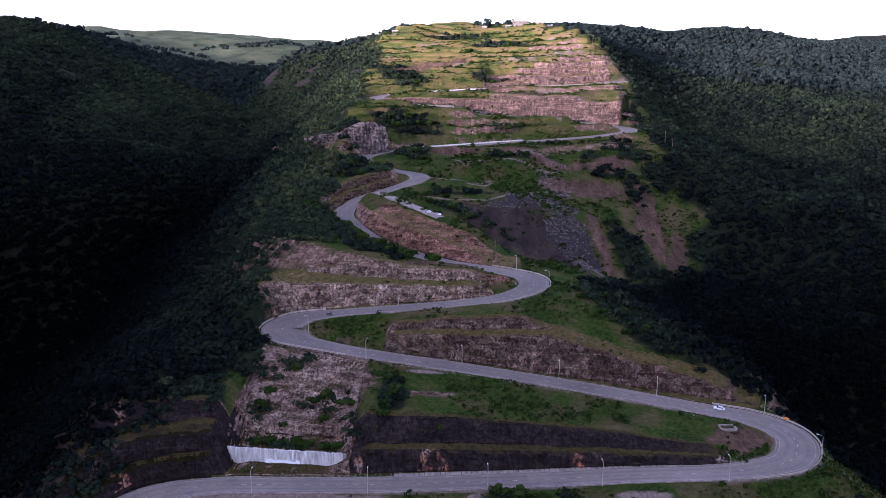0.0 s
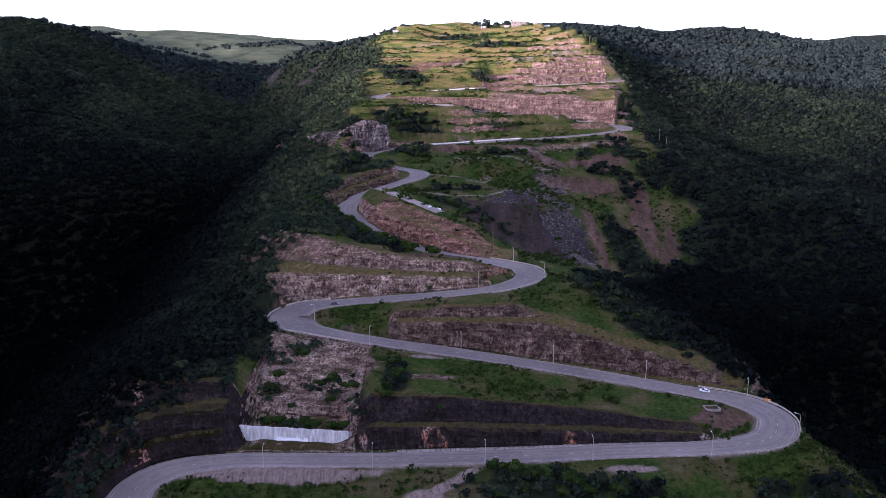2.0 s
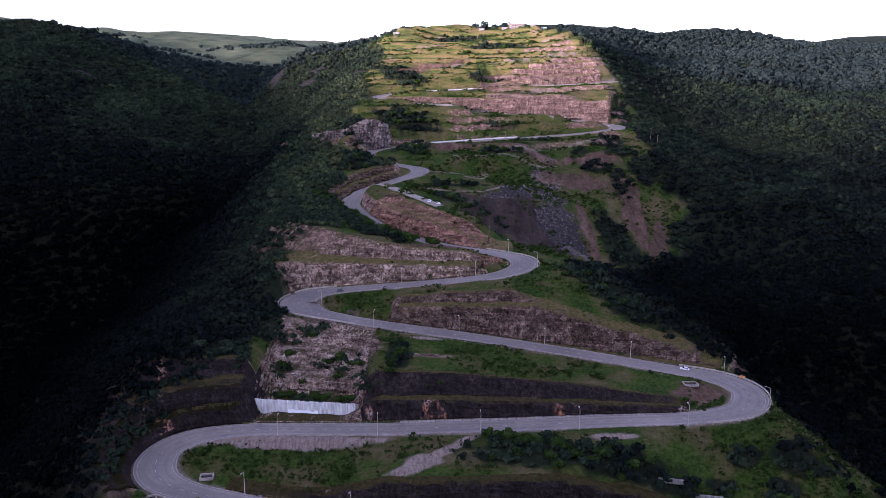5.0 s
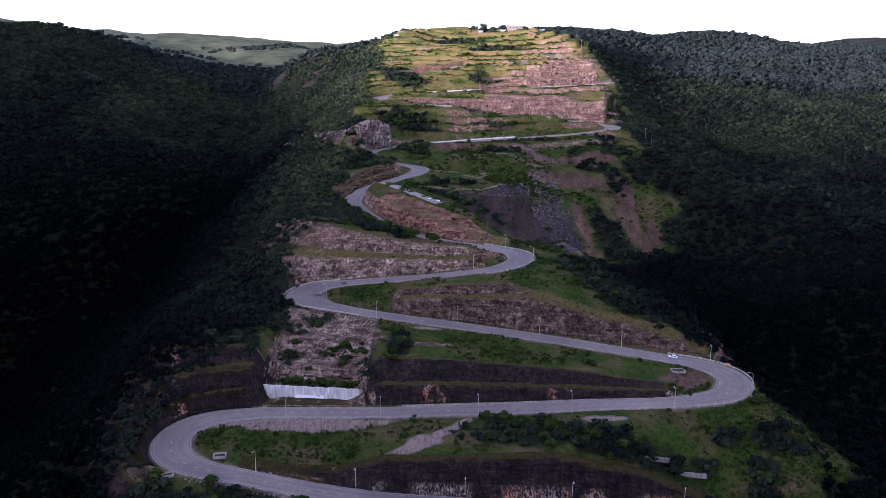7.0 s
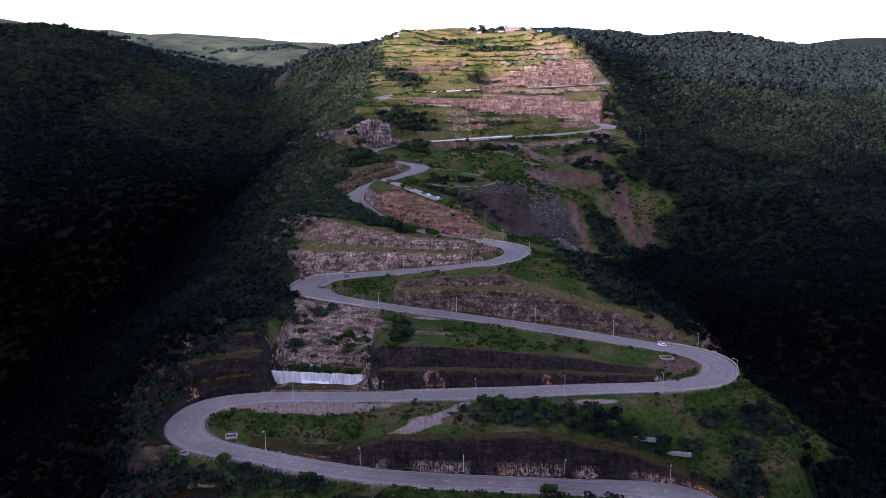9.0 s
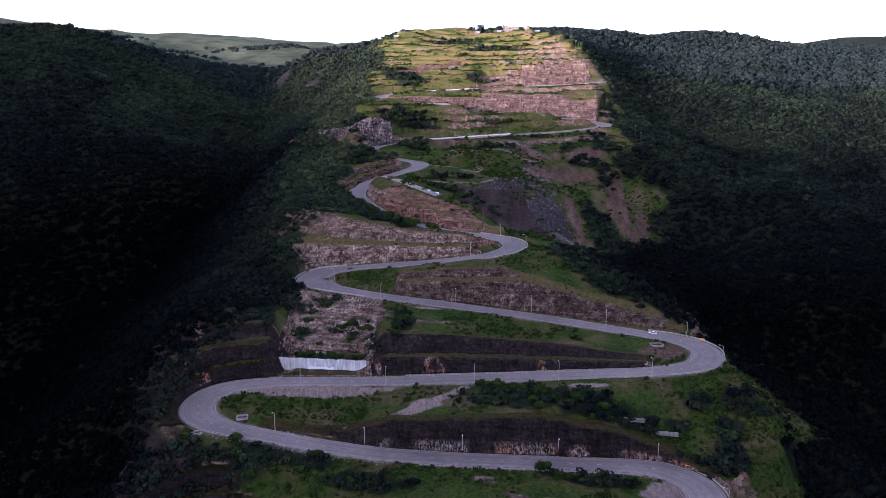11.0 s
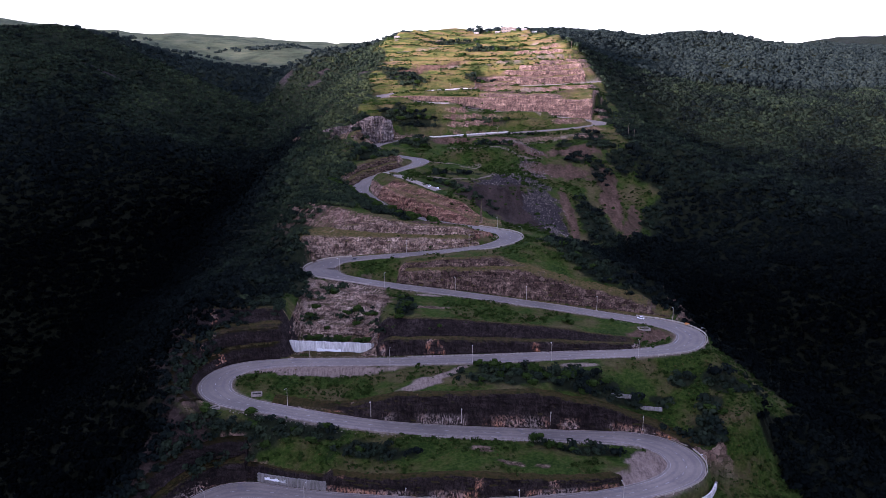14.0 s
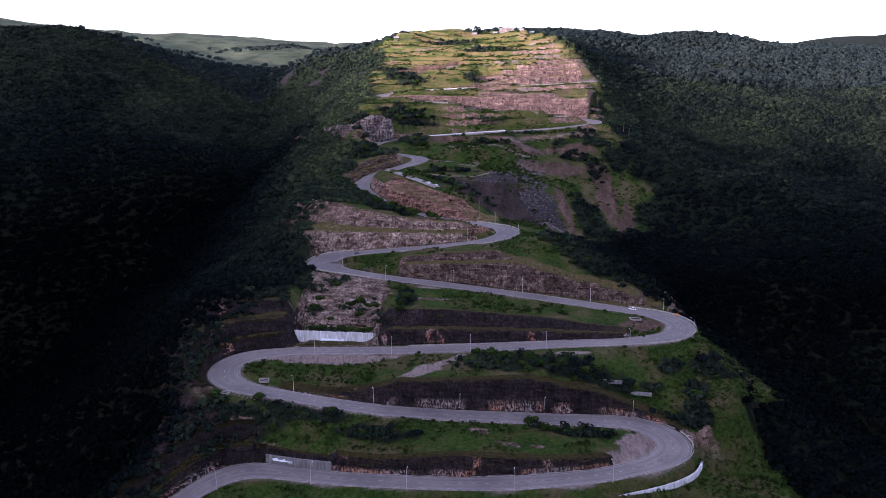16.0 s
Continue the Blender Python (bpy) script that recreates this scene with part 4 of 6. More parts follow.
def rock_face(k, material, label, reach, depth=1.0, stretch=None, calm=(0, 0), rows=34):
    """The cut face that climbs from leg k towards the next, as a fine bedded and broken surface."""
    ids = np.where(LEG_OF == k)[0] if stretch is None else np.array(stretch)
    first, last = ids[0], ids[-1]
    u = np.arange(first, last, 0.42)
    i0 = np.floor(u).astype(int)
    f = (u - i0)[:, None]
    base = LINE[i0] * (1 - f) + LINE[i0 + 1] * f
    tan = tangent[i0] * (1 - f) + tangent[i0 + 1] * f
    nrm = np.stack([-tan[:, 1], tan[:, 0]], 1)
    half = HALF[i0]
    far = LINE[np.where(LEG_OF == min(k + 1, len(LEGS) - 1))[0]][:, :2]
    gap = np.sqrt(((base[:, None, :2] - far[None]) ** 2).sum(-1)).min(1)
    side = np.sign(((far[np.argmin(((base[:, None, :2] - far[None]) ** 2).sum(-1), 1)] - base[:, :2]) * nrm).sum(1))
    if stretch is not None:
        side, gap = np.ones(len(u)), np.full(len(u), 99.0)
    off = np.arange(0.9, reach, 0.25)
    xx = base[:, 0:1] + nrm[:, 0:1] * side[:, None] * (half[:, None] + off)
    yy = base[:, 1:2] + nrm[:, 1:2] * side[:, None] * (half[:, None] + off)
    z, e, c = heights(xx.ravel(), yy.ravel())
    z, c = z.reshape(xx.shape), c.reshape(xx.shape)
    verts = np.zeros((len(u), rows, 3))
    keep = np.zeros(len(u), bool)
    for a in range(len(u)):
        n = int((c[a] > 0.3).sum())
        if n < 6:
            verts[a] = np.stack([xx[a, :1].repeat(rows), yy[a, :1].repeat(rows), z[a, :1].repeat(rows) - 0.6], 1)
            continue
        keep[a] = z[a, :n].max() - z[a, 0] > 2.0 and gap[a] > 26
        run = np.concatenate([[0], np.cumsum(np.hypot(np.diff(z[a, :n]), 0.25))])
        t = np.linspace(0, run[-1], rows)
        verts[a] = np.stack([np.interp(t, run, xx[a, :n]), np.interp(t, run, yy[a, :n]), np.interp(t, run, z[a, :n])], 1)
    grad = np.gradient(verts[:, :, 2], axis=1)
    flatrun = np.hypot(np.gradient(verts[:, :, 0], axis=1), np.gradient(verts[:, :, 1], axis=1)) + 0.02
    steep = ease(0.5, 1.6, grad / flatrun)
    s, h = (u * 2.0)[:, None] + np.zeros((1, rows)), verts[:, :, 2]
    push = blocks(s, h, 3.4, 1.5, 3 + k) * 1.7 + blocks(s, h, 1.3, 0.7, 9 + k) * 0.9 + grain(s, h, 6.0) * 1.4 + grain(s, h * 3, 2.2) * 0.4
    taper = np.minimum(1, np.minimum(np.arange(rows), np.arange(rows)[::-1]) / 3.0)
    push = np.where(((base[:, 0] > calm[0]) & (base[:, 0] < calm[1]))[:, None], -1.3, push)
    push = np.maximum(push * depth * steep + 0.30 + 1.15 * steep, 0.2) * taper - 0.25 * (1 - taper)
    out = -(nrm * side[:, None])[:, None, :]
    verts[:, :, :2] += out * push[:, :, None]
    verts[:, :, 2] += 0.12 * taper * (1 - steep) + 0.25 * steep * blocks(s, h, 2.0, 1.0, 21 + k)
    quad = []
    for a in range(len(u) - 1):
        if keep[a] and keep[a + 1]:
            for r in range(rows - 1):
                q = (a * rows + r, (a + 1) * rows + r, (a + 1) * rows + r + 1, a * rows + r + 1)
                quad.append(q if side[a] < 0 else q[::-1])
    me = bpy.data.meshes.new("rock_face")
    me.from_pydata(verts.reshape(-1, 3).tolist(), [], quad)
    me.attributes.new("up", "FLOAT", "POINT").data.foreach_set("value", np.tile(np.linspace(0, 1, rows), len(u)).astype(np.float32))
    me.materials.append(material)
    return tagged(new("rock_face", me), label, "rock face", "", "structure")


bend = np.where(((LEG_OF == 1) & (LINE[:, 0] < -108)) | ((LEG_OF == 2) & (LINE[:, 0] < -100)))[0]
rock_face(1, BEND_ROCK, "dark curved rock cut round the outside of the hairpin", 15, 0.5, bend)
bend = np.where((LEG_OF == 0) & (LINE[:, 0] < -96))[0]
rock_face(0, BEND_ROCK, "dark curved rock cut round the outside of the hairpin", 15, 0.5, bend)
bend = np.where((LEG_OF == 6) & (LINE[:, 1] > 542) & (LINE[:, 1] < 632) & (LINE[:, 0] < -46))[0]
rock_face(6, BROWN_ROCK, "brown jointed rock cut beside the upper bend", 15, 1.3, bend[:np.argmax(np.diff(bend, append=bend[-1] + 9) > 1) + 1])
bend = np.where(((LEG_OF == 6) & (LINE[:, 1] > 664)) | ((LEG_OF == 7) & (LINE[:, 0] < -58)))[0]
rock_face(6, PALE_ROCK, "tall grey jointed rock cut beside the upper hairpin", 15, 1.6, bend)
rock_face(0, DARK_ROCK, "dark weathered rock cut beside the road", 11, 0.55, None, (-99, -61))
rock_face(1, DARK_ROCK, "dark weathered rock cut with pale broken scars", 11, 0.55)
rock_face(2, TIER_ROCK, "dark two-tiered rock cut above the road", 34, 0.5, None, (-104, -42))
bend = np.where((LEG_OF == 2) & (LINE[:, 0] > -99) & (LINE[:, 0] < -46))[0]
rock_face(2, BUTTRESS_ROCK, "brown-grey bedded rock buttress in tiers", 92, 0.45, bend, (0, 0), 110)
rock_face(3, BROWN_ROCK, "bedded brownish rock cut above the road", 22, 0.7)
rock_face(4, PALE_ROCK, "pale bedded rock cut in two tiers", 30, 0.8)
rock_face(5, RED_ROCK, "reddish jointed rock cut under the parking spur", 42, 1.4)
rock_face(8, BAND_ROCK, "pinkish banded rock cut on the high bend", 16, 0.8)
bend = np.where((LEG_OF == 9) & (LINE[:, 0] > 20) & (LINE[:, 0] < 182))[0]
rock_face(9, BAND_ROCK, "reddish terraced rock cut above the highest leg", 30, 1.2, bend)



def crag(points, material, label, rows=26, lean=5.0, seed=5):
    """A free rock wall: points (x, y, foot, brow) along its face, blocky and jointed, with a broken brow that runs back into the slope."""
    line = spline(points, 0.9)
    n = len(line)
    run = np.concatenate([[0], np.cumsum(np.hypot(np.diff(line[:, 0]), np.diff(line[:, 1])))])
    d = np.gradient(line[:, :2], axis=0)
    d /= np.linalg.norm(d, axis=1)[:, None]
    out = np.stack([d[:, 1], -d[:, 0]], 1)
    up = np.linspace(0, 1, rows)[None, :]
    s_, h_ = run[:, None] + np.zeros((1, rows)), line[:, 2:3] + (line[:, 3:4] - line[:, 2:3]) * up
    push = blocks(s_, h_, 5.0, 9.0, seed) * 3.0 + blocks(s_, h_, 2.2, 4.0, seed + 4) * 1.6 + grain(s_, h_, 9.0) * 3.0 + grain(s_, h_ * 0.4, 2.4) * 1.2
    push = push * np.minimum(1, (1 - up) * 6 + 0.25) + lean * (0.55 - up)
    x = line[:, 0:1] + out[:, 0:1] * push
    y = line[:, 1:2] + out[:, 1:2] * push
    z = h_ + blocks(s_, h_, 3.0, 2.0, seed + 9) * 0.7 - 2.5 * (up == 0)
    for back, drop in ((4.0, 0.4), (9.0, 2.5), (15.0, 9.0)):
        x = np.hstack([x, line[:, 0:1] - out[:, 0:1] * back])
        y = np.hstack([y, line[:, 1:2] - out[:, 1:2] * back])
        z = np.hstack([z, line[:, 3:4] - drop])
    m = x.shape[1]
    idx = np.arange(n * m).reshape(n, m)
    quad = np.stack([idx[:-1, :-1], idx[1:, :-1], idx[1:, 1:], idx[:-1, 1:]], -1).reshape(-1, 4)
    me = bpy.data.meshes.new("crag")
    me.from_pydata(np.stack([x, y, z], -1).reshape(-1, 3).tolist(), [], quad.tolist())
    me.attributes.new("up", "FLOAT", "POINT").data.foreach_set("value", np.tile(np.minimum(1, np.arange(m) / (rows - 1)), n).astype(np.float32))
    me.materials.append(material)
    return tagged(new("crag", me), label, "crag", "", "structure")


crag([(-150.2, 722, 31.0, 39.3), (-137.9, 715, 25.9, 42.6), (-115.4, 711, 25.1, 45.7), (-98.1, 711, 23.9, 54.1), (-84.1, 714, 23.5, 54.9), (-70.6, 722, 23.8, 49.3)], GREY_ROCK, "grey jointed crag over the upper hairpin")

# concrete edge strips and paint
for side, name in ((1, "kerb"), (-1, "kerb")):
    strip = ribbon(name, [(side, 0.0), (side, side * 0.02), (side, side * 0.35), (side, side * 0.37)], 0.16, CONCRETE)
    co = np.array([v.co for v in strip.vertices])
    co[0::4, 2] -= 0.3
    co[3::4, 2] -= 0.6
    strip.vertices.foreach_set("co", co.astype(np.float32).ravel())
    tagged(new(name, strip), "pale weathered concrete road edge", "kerb", "", "structure")


def dashes(name, share, first, last, on, gap, wide):
    """Painted lines on the road."""
    nrm = np.stack([-tangent[:, 1], tangent[:, 0]], 1)
    verts, faces = [], []
    i = first
    while i + on < last:
        n = len(verts)
        for j in range(i, i + on + 1):
            c = LINE[j] + np.array([*(nrm[j] * share * (HALF[j] - 0.6)), 0.012])
            for s in (-wide / 2, wide / 2):
                verts.append((c[0] + nrm[j, 0] * s, c[1] + nrm[j, 1] * s, c[2]))
        for r in range(on):
            a = n + 2 * r
            faces.append((a + 1, a, a + 2, a + 3))
        i += on + gap
    me = bpy.data.meshes.new(name)
    me.from_pydata(verts, [], faces)
    me.materials.append(PAINT)
    return tagged(new(name, me), "worn white painted road line", "road marking", "", "structure")


dashes("centre_line", 0.0, 4, len(LINE) - 40, 1, 2, 0.22)
dashes("edge_line", 0.93, 2, len(LINE) - 40, 40, 0, 0.10)
dashes("edge_line", -0.93, 2, len(LINE) - 40, 40, 0, 0.10)
# ---- woods and scrub ----
rng = np.random.RandomState(11)


def wood_shape(seed, lobes, sprays, spray):
    """One tree crown of the woods: jittered lobes with leaf sprays that break the outline, as vertices and triangles."""
    r = np.random.RandomState(seed)
    bm = bmesh.new()
    bmesh.ops.create_icosphere(bm, subdivisions=1, radius=1.0)
    ball = np.array([q.co for q in bm.verts])
    face = np.array([[q.index for q in f.verts] for f in bm.faces])
    bm.free()
    verts, tris, count = [], [], 0
    for k in range(lobes):
        a = r.uniform(0, 6.28)
        c = np.array([math.cos(a), math.sin(a), 0]) * (0.45 if k else 0) + np.array([0, 0, r.uniform(-0.1, 0.35)])
        size = r.uniform(0.44, 0.56)
        verts.append(ball * size * r.uniform(0.75, 1.2, (len(ball), 1)) * np.array([1, 1, 0.85]) + c)
        tris.append(face + count)
        count += len(ball)
    v, t = crown_shape(seed + 900, sprays, spray)
    return np.vstack(verts + [v * 1.05]), np.vstack(tris + [t + count])


def crown_shape(seed, sprays, spray, squat=0.75):
    """One crown of radius 1 round the origin: many leaf sprays over a few uneven lobes, as vertices and triangles."""
    r = np.random.RandomState(seed)
    lobes = [np.array([0, 0, 0.15])] + [np.array([math.cos(a) * 0.5, math.sin(a) * 0.5, r.uniform(-0.15, 0.4)]) for a in r.uniform(0, 6.28, 4)]
    verts, tris = [], []
    for i in range(sprays):
        c = lobes[i % len(lobes)]
        d = r.normal(size=3)
        d[2] = abs(d[2]) * 0.9 - 0.25
        d /= np.linalg.norm(d)
        size = spray * r.uniform(0.6, 1.4)
        o = c + d * r.uniform(0.38, 0.62)
        o[2] *= squat
        u = np.cross(d, r.normal(size=3))
        u /= np.linalg.norm(u)
        v = np.cross(d, u) + d * r.uniform(-0.5, 0.5)
        n = len(verts)
        verts += [o + u * size, o + v * size * 0.8 + d * 0.08, o - u * size * r.uniform(0.6, 1), o - v * size * 0.9 - d * 0.05]
        tris += [(n, n + 1, n + 2), (n, n + 2, n + 3)]
    return np.array(verts), np.array(tris)


def scatter(name, places, radius, shapes, material, label, category, lighter=None):
    """One object of kind stuff: crowns of the given radius at the given places."""
    vs, ts, ds, count = [], [], [], 0
    which = rng.randint(0, len(shapes), len(places))
    spin = rng.uniform(0, 6.28, len(places))
    tall = rng.uniform(0.8, 1.25, len(places))
    for k, (v, t) in enumerate(shapes):
        sel = np.where(which == k)[0]
        if not len(sel):
            continue
        c, s = np.cos(spin[sel])[:, None], np.sin(spin[sel])[:, None]
        r = radius[sel][:, None]
        x = (v[:, 0] * c - v[:, 1] * s) * r + places[sel, 0:1]
        y = (v[:, 0] * s + v[:, 1] * c) * r + places[sel, 1:2]
        z = v[:, 2] * r * tall[sel][:, None] + places[sel, 2:3]
        vs.append(np.stack([x, y, z], -1).reshape(-1, 3))
        ts.append((t[None] + (np.arange(len(sel)) * len(v))[:, None, None] + count).reshape(-1, 3))
        count += len(sel) * len(v)
        if lighter is not None:
            ds.append(np.repeat(lighter[sel], len(v)))
    co, tri = np.vstack(vs), np.vstack(ts)
    me = bpy.data.meshes.new(name)
    me.vertices.add(len(co))
    me.vertices.foreach_set("co", co.astype(np.float32).ravel())
    me.loops.add(tri.size)
    me.loops.foreach_set("vertex_index", tri.ravel().astype(np.int32))
    me.polygons.add(len(tri))
    me.polygons.foreach_set("loop_start", (np.arange(len(tri)) * 3).astype(np.int32))
    me.polygons.foreach_set("loop_total", np.full(len(tri), 3, np.int32))
    me.polygons.foreach_set("use_smooth", np.ones(len(tri), bool))
    me.update()
    if lighter is not None:
        me.attributes.new("lighter", "FLOAT", "POINT").data.foreach_set("value", np.concatenate(ds).astype(np.float32))
    me.materials.append(material)
    return tagged(new(name, me), label, category, "", "stuff")


def sown(x0, x1, y0, y1, gap):
    """Places about gap metres apart, jittered, inside the wedge of country that the camera sees."""
    xs, ys = np.meshgrid(np.arange(x0, x1, gap), np.arange(y0, y1, gap))
    x, y = xs.ravel() + rng.uniform(-0.5, 0.5, xs.size) * gap, ys.ravel() + rng.uniform(-0.5, 0.5, xs.size) * gap
    keep = np.abs(x + 6) < 0.62 * (y + 175) + 15
    return x[keep], y[keep]


def ground_at(x, y):
    """Height of the finished ground sheet."""
    i = np.clip(np.searchsorted(XS, x) - 1, 0, nx - 2)
    j = np.clip(np.searchsorted(YS, y) - 1, 0, ny - 2)
    a, b = (x - XS[i]) / (XS[i + 1] - XS[i]), (y - YS[j]) / (YS[j + 1] - YS[j])
    g = gz.reshape(ny, nx)
    return (g[j, i] * (1 - a) + g[j, i + 1] * a) * (1 - b) + (g[j + 1, i] * (1 - a) + g[j + 1, i + 1] * a) * b


def edge_at(x, y):
    i, j = np.clip(np.searchsorted(XS, x), 0, nx - 1), np.clip(np.searchsorted(YS, y), 0, ny - 1)
    return gedge.reshape(ny, nx)[j, i], gcut.reshape(ny, nx)[j, i]


NEAR_CROWN = [wood_shape(s, 1, 36, 0.26) for s in range(6)]
FAR_CROWN = [wood_shape(40 + s, 1, 15, 0.36) for s in range(5)]


def wood(name, box, gap, size, shapes, label, leaf=WOOD_LEAF, only_grove=False):
    x, y = sown(*box, gap)
    d, c = edge_at(x, y)
    pasture = (y > 1275 + 120 * ease(-520, -400, x) + 40 * grain(x, y, 70)) & (x < -170) & (rng.rand(len(x)) > 0.012 + 0.5 * ease(0.12, 0.3, grain(x, y, 90)))
    bare = np.maximum(np.maximum(patch("chute", x, y), patch("soil", x, y)), np.maximum(patch("talus", x, y), patch("pale", x, y)))
    keep = ~pasture & ((bare < 0.5) | (patch("grove", x, y) > 0.5)) & (open_ground(x, y) < 0.5) & (d > size * 0.9) & ((c < 0.4) | (rng.rand(len(x)) < 0.25) | (patch("grove", x, y) > 0.5) | (open_ground(x, y) < 0.3)) & (rng.rand(len(x)) < 0.95)
    if only_grove:
        keep &= patch("grove", x, y) > 0.6
    x, y = x[keep], y[keep]
    g = ground_at(x, y)
    lighter = painted_light(x, y, g)
    # the lighter-painted scrub of the crests stays lower than the valley trees
    r = size * rng.uniform(0.72, 1.25, len(x)) * (1 + 0.4 * grain(x, y, 60)) * (1.05 - 0.35 * lighter)
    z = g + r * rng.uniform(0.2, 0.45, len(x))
    ob = scatter(name, np.stack([x, y, z], 1), r, shapes, leaf, label, "woodland", np.clip(lighter * rng.uniform(0.75, 1.25, len(x)), 0, 1))
    return ob


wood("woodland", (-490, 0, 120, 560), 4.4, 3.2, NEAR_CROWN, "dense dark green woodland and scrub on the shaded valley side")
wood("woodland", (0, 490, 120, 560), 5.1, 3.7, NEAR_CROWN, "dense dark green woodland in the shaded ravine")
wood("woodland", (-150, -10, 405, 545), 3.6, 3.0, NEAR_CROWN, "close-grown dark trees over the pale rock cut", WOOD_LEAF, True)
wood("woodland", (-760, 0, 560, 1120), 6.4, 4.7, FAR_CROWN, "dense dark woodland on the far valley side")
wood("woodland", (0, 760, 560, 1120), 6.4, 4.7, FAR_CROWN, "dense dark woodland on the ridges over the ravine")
wood("woodland", (-1200, 1400, 1120, 1820), 10.0, 7.6, FAR_CROWN, "distant woodland under the plateau, coloured grey-green as if in haze", HAZE_LEAF)
wood("woodland", (600, 1600, 1820, 2300), 13.0, 8.0, FAR_CROWN, "distant woodland on the skyline, coloured grey-green as if in haze", HAZE_LEAF)
# ---- things ----
def part(name, bm, material, parent, label=""):
    """Links a bmesh as one mesh under a thing or a part."""
    me = bpy.data.meshes.new(name)
    bm.to_mesh(me)
    bm.free()
    me.materials.append(material)
    ob = new(name, me)
    ob.parent = parent
    return tagged(ob, label)


def thing(name, m, label, category, group=""):
    ob = new(name)
    ob.empty_display_size = 0.5
    ob.matrix_world = m
    return tagged(ob, label, category, group)


def box(bm, centre, size, bevel=0.0, turn=None):
    r = bmesh.ops.create_cube(bm, size=1.0)
    m = Matrix.Translation(centre) @ (turn or Matrix.Identity(4)) @ Matrix.Diagonal((*size, 1))
    bmesh.ops.transform(bm, matrix=m, verts=r["verts"])
    if bevel:
        edges = list({e for v in r["verts"] for e in v.link_edges})
        bmesh.ops.bevel(bm, geom=edges, offset=bevel, segments=1, affect="EDGES")
    return bm


def tube(bm, points, radii, sides=8):
    """A round tube along points with a radius at each, closed at both ends."""
    rings = []
    for i, p in enumerate(points):
        p = Vector(p)
        d = (Vector(points[min(i + 1, len(points) - 1)]) - Vector(points[max(i - 1, 0)])).normalized()
        a = d.orthogonal().normalized()
        b = d.cross(a)
        rings.append([bm.verts.new(p + (a * math.cos(k * 6.28318 / sides) + b * math.sin(k * 6.28318 / sides)) * radii[i]) for k in range(sides)])
    for r, q in zip(rings, rings[1:]):
        for k in range(sides):
            bm.faces.new((r[k], r[(k + 1) % sides], q[(k + 1) % sides], q[k]))
    bm.faces.new(rings[0][::-1])
    bm.faces.new(rings[-1])
    return bm


def beside_road(x, y, out=0.9):
    """The nearest place out metres off the road's edge, its height, the heading along the road and the side."""
    i = int(np.argmin((LINE[:, 0] - x) ** 2 + (LINE[:, 1] - y) ** 2))
    nrm = np.array([-tangent[i, 1], tangent[i, 0]])
    side = 1.0 if (np.array([x, y]) - LINE[i, :2]) @ nrm > 0 else -1.0
    q = LINE[i, :2] + nrm * side * (HALF[i] + out)
    return q[0], q[1], LINE[i, 2], math.degrees(math.atan2(-nrm[1] * side, -nrm[0] * side))


def at_ground(x, y):
    return float(ground_at(np.array([x]), np.array([y]))[0])


# street lamps
def street_lamp():
    lamp = thing("street_lamp", Matrix.Identity(4), "tall grey steel street lamp with a curved arm beside the road", "street lamp", "street lamps along the road")
    part("base_plate", box(bmesh.new(), (0, 0, 0.1), (0.6, 0.6, 0.9), 0.04), WALL_GREY, lamp)
    part("pole", tube(bmesh.new(), [(0, 0, -0.2), (0, 0, 4.5), (0, 0, 9.2)], [0.15, 0.12, 0.09]), GALVANISED, lamp)
    part("arm", tube(bmesh.new(), [(0, 0, 9.1), (0.12, 0, 9.6), (0.5, 0, 9.95), (1.1, 0, 10.1), (1.9, 0, 10.15)], [0.085, 0.08, 0.075, 0.07, 0.06], 6), GALVANISED, lamp)
    head = part("lamp_head", box(bmesh.new(), (2.2, 0, 10.15), (0.85, 0.34, 0.18), 0.05), LAMP_HEAD, lamp)
    part("diffuser", box(bmesh.new(), (2.25, 0, 10.04), (0.55, 0.24, 0.06), 0.02), LAMP_GLASS, head)
    return lamp


LAMP_SPOTS = [(-111, 163.6), (-70, 165), (-25, 156), (23, 150), (67, 156), (110, 178), (91, 217), (45, 217), (0, 217), (-46, 218), (-89, 225), (-84, 260), (-39, 262), (6, 264),
              (51, 262), (98, 263), (142, 280), (136, 325), (88, 333), (44, 348), (-2, 359), (-49, 355), (-82, 381), (-38, 407), (8, 408), (49, 415), (32, 452)]
first_lamp = street_lamp()
for k, (x, y) in enumerate(LAMP_SPOTS):
    qx, qy, qz, head = beside_road(x, y)
    m = pose(qx, qy, qz - 0.45, 0, 0, head)
    if k == 0:
        first_lamp.matrix_world = m
    else:
        copy_thing(first_lamp, m)


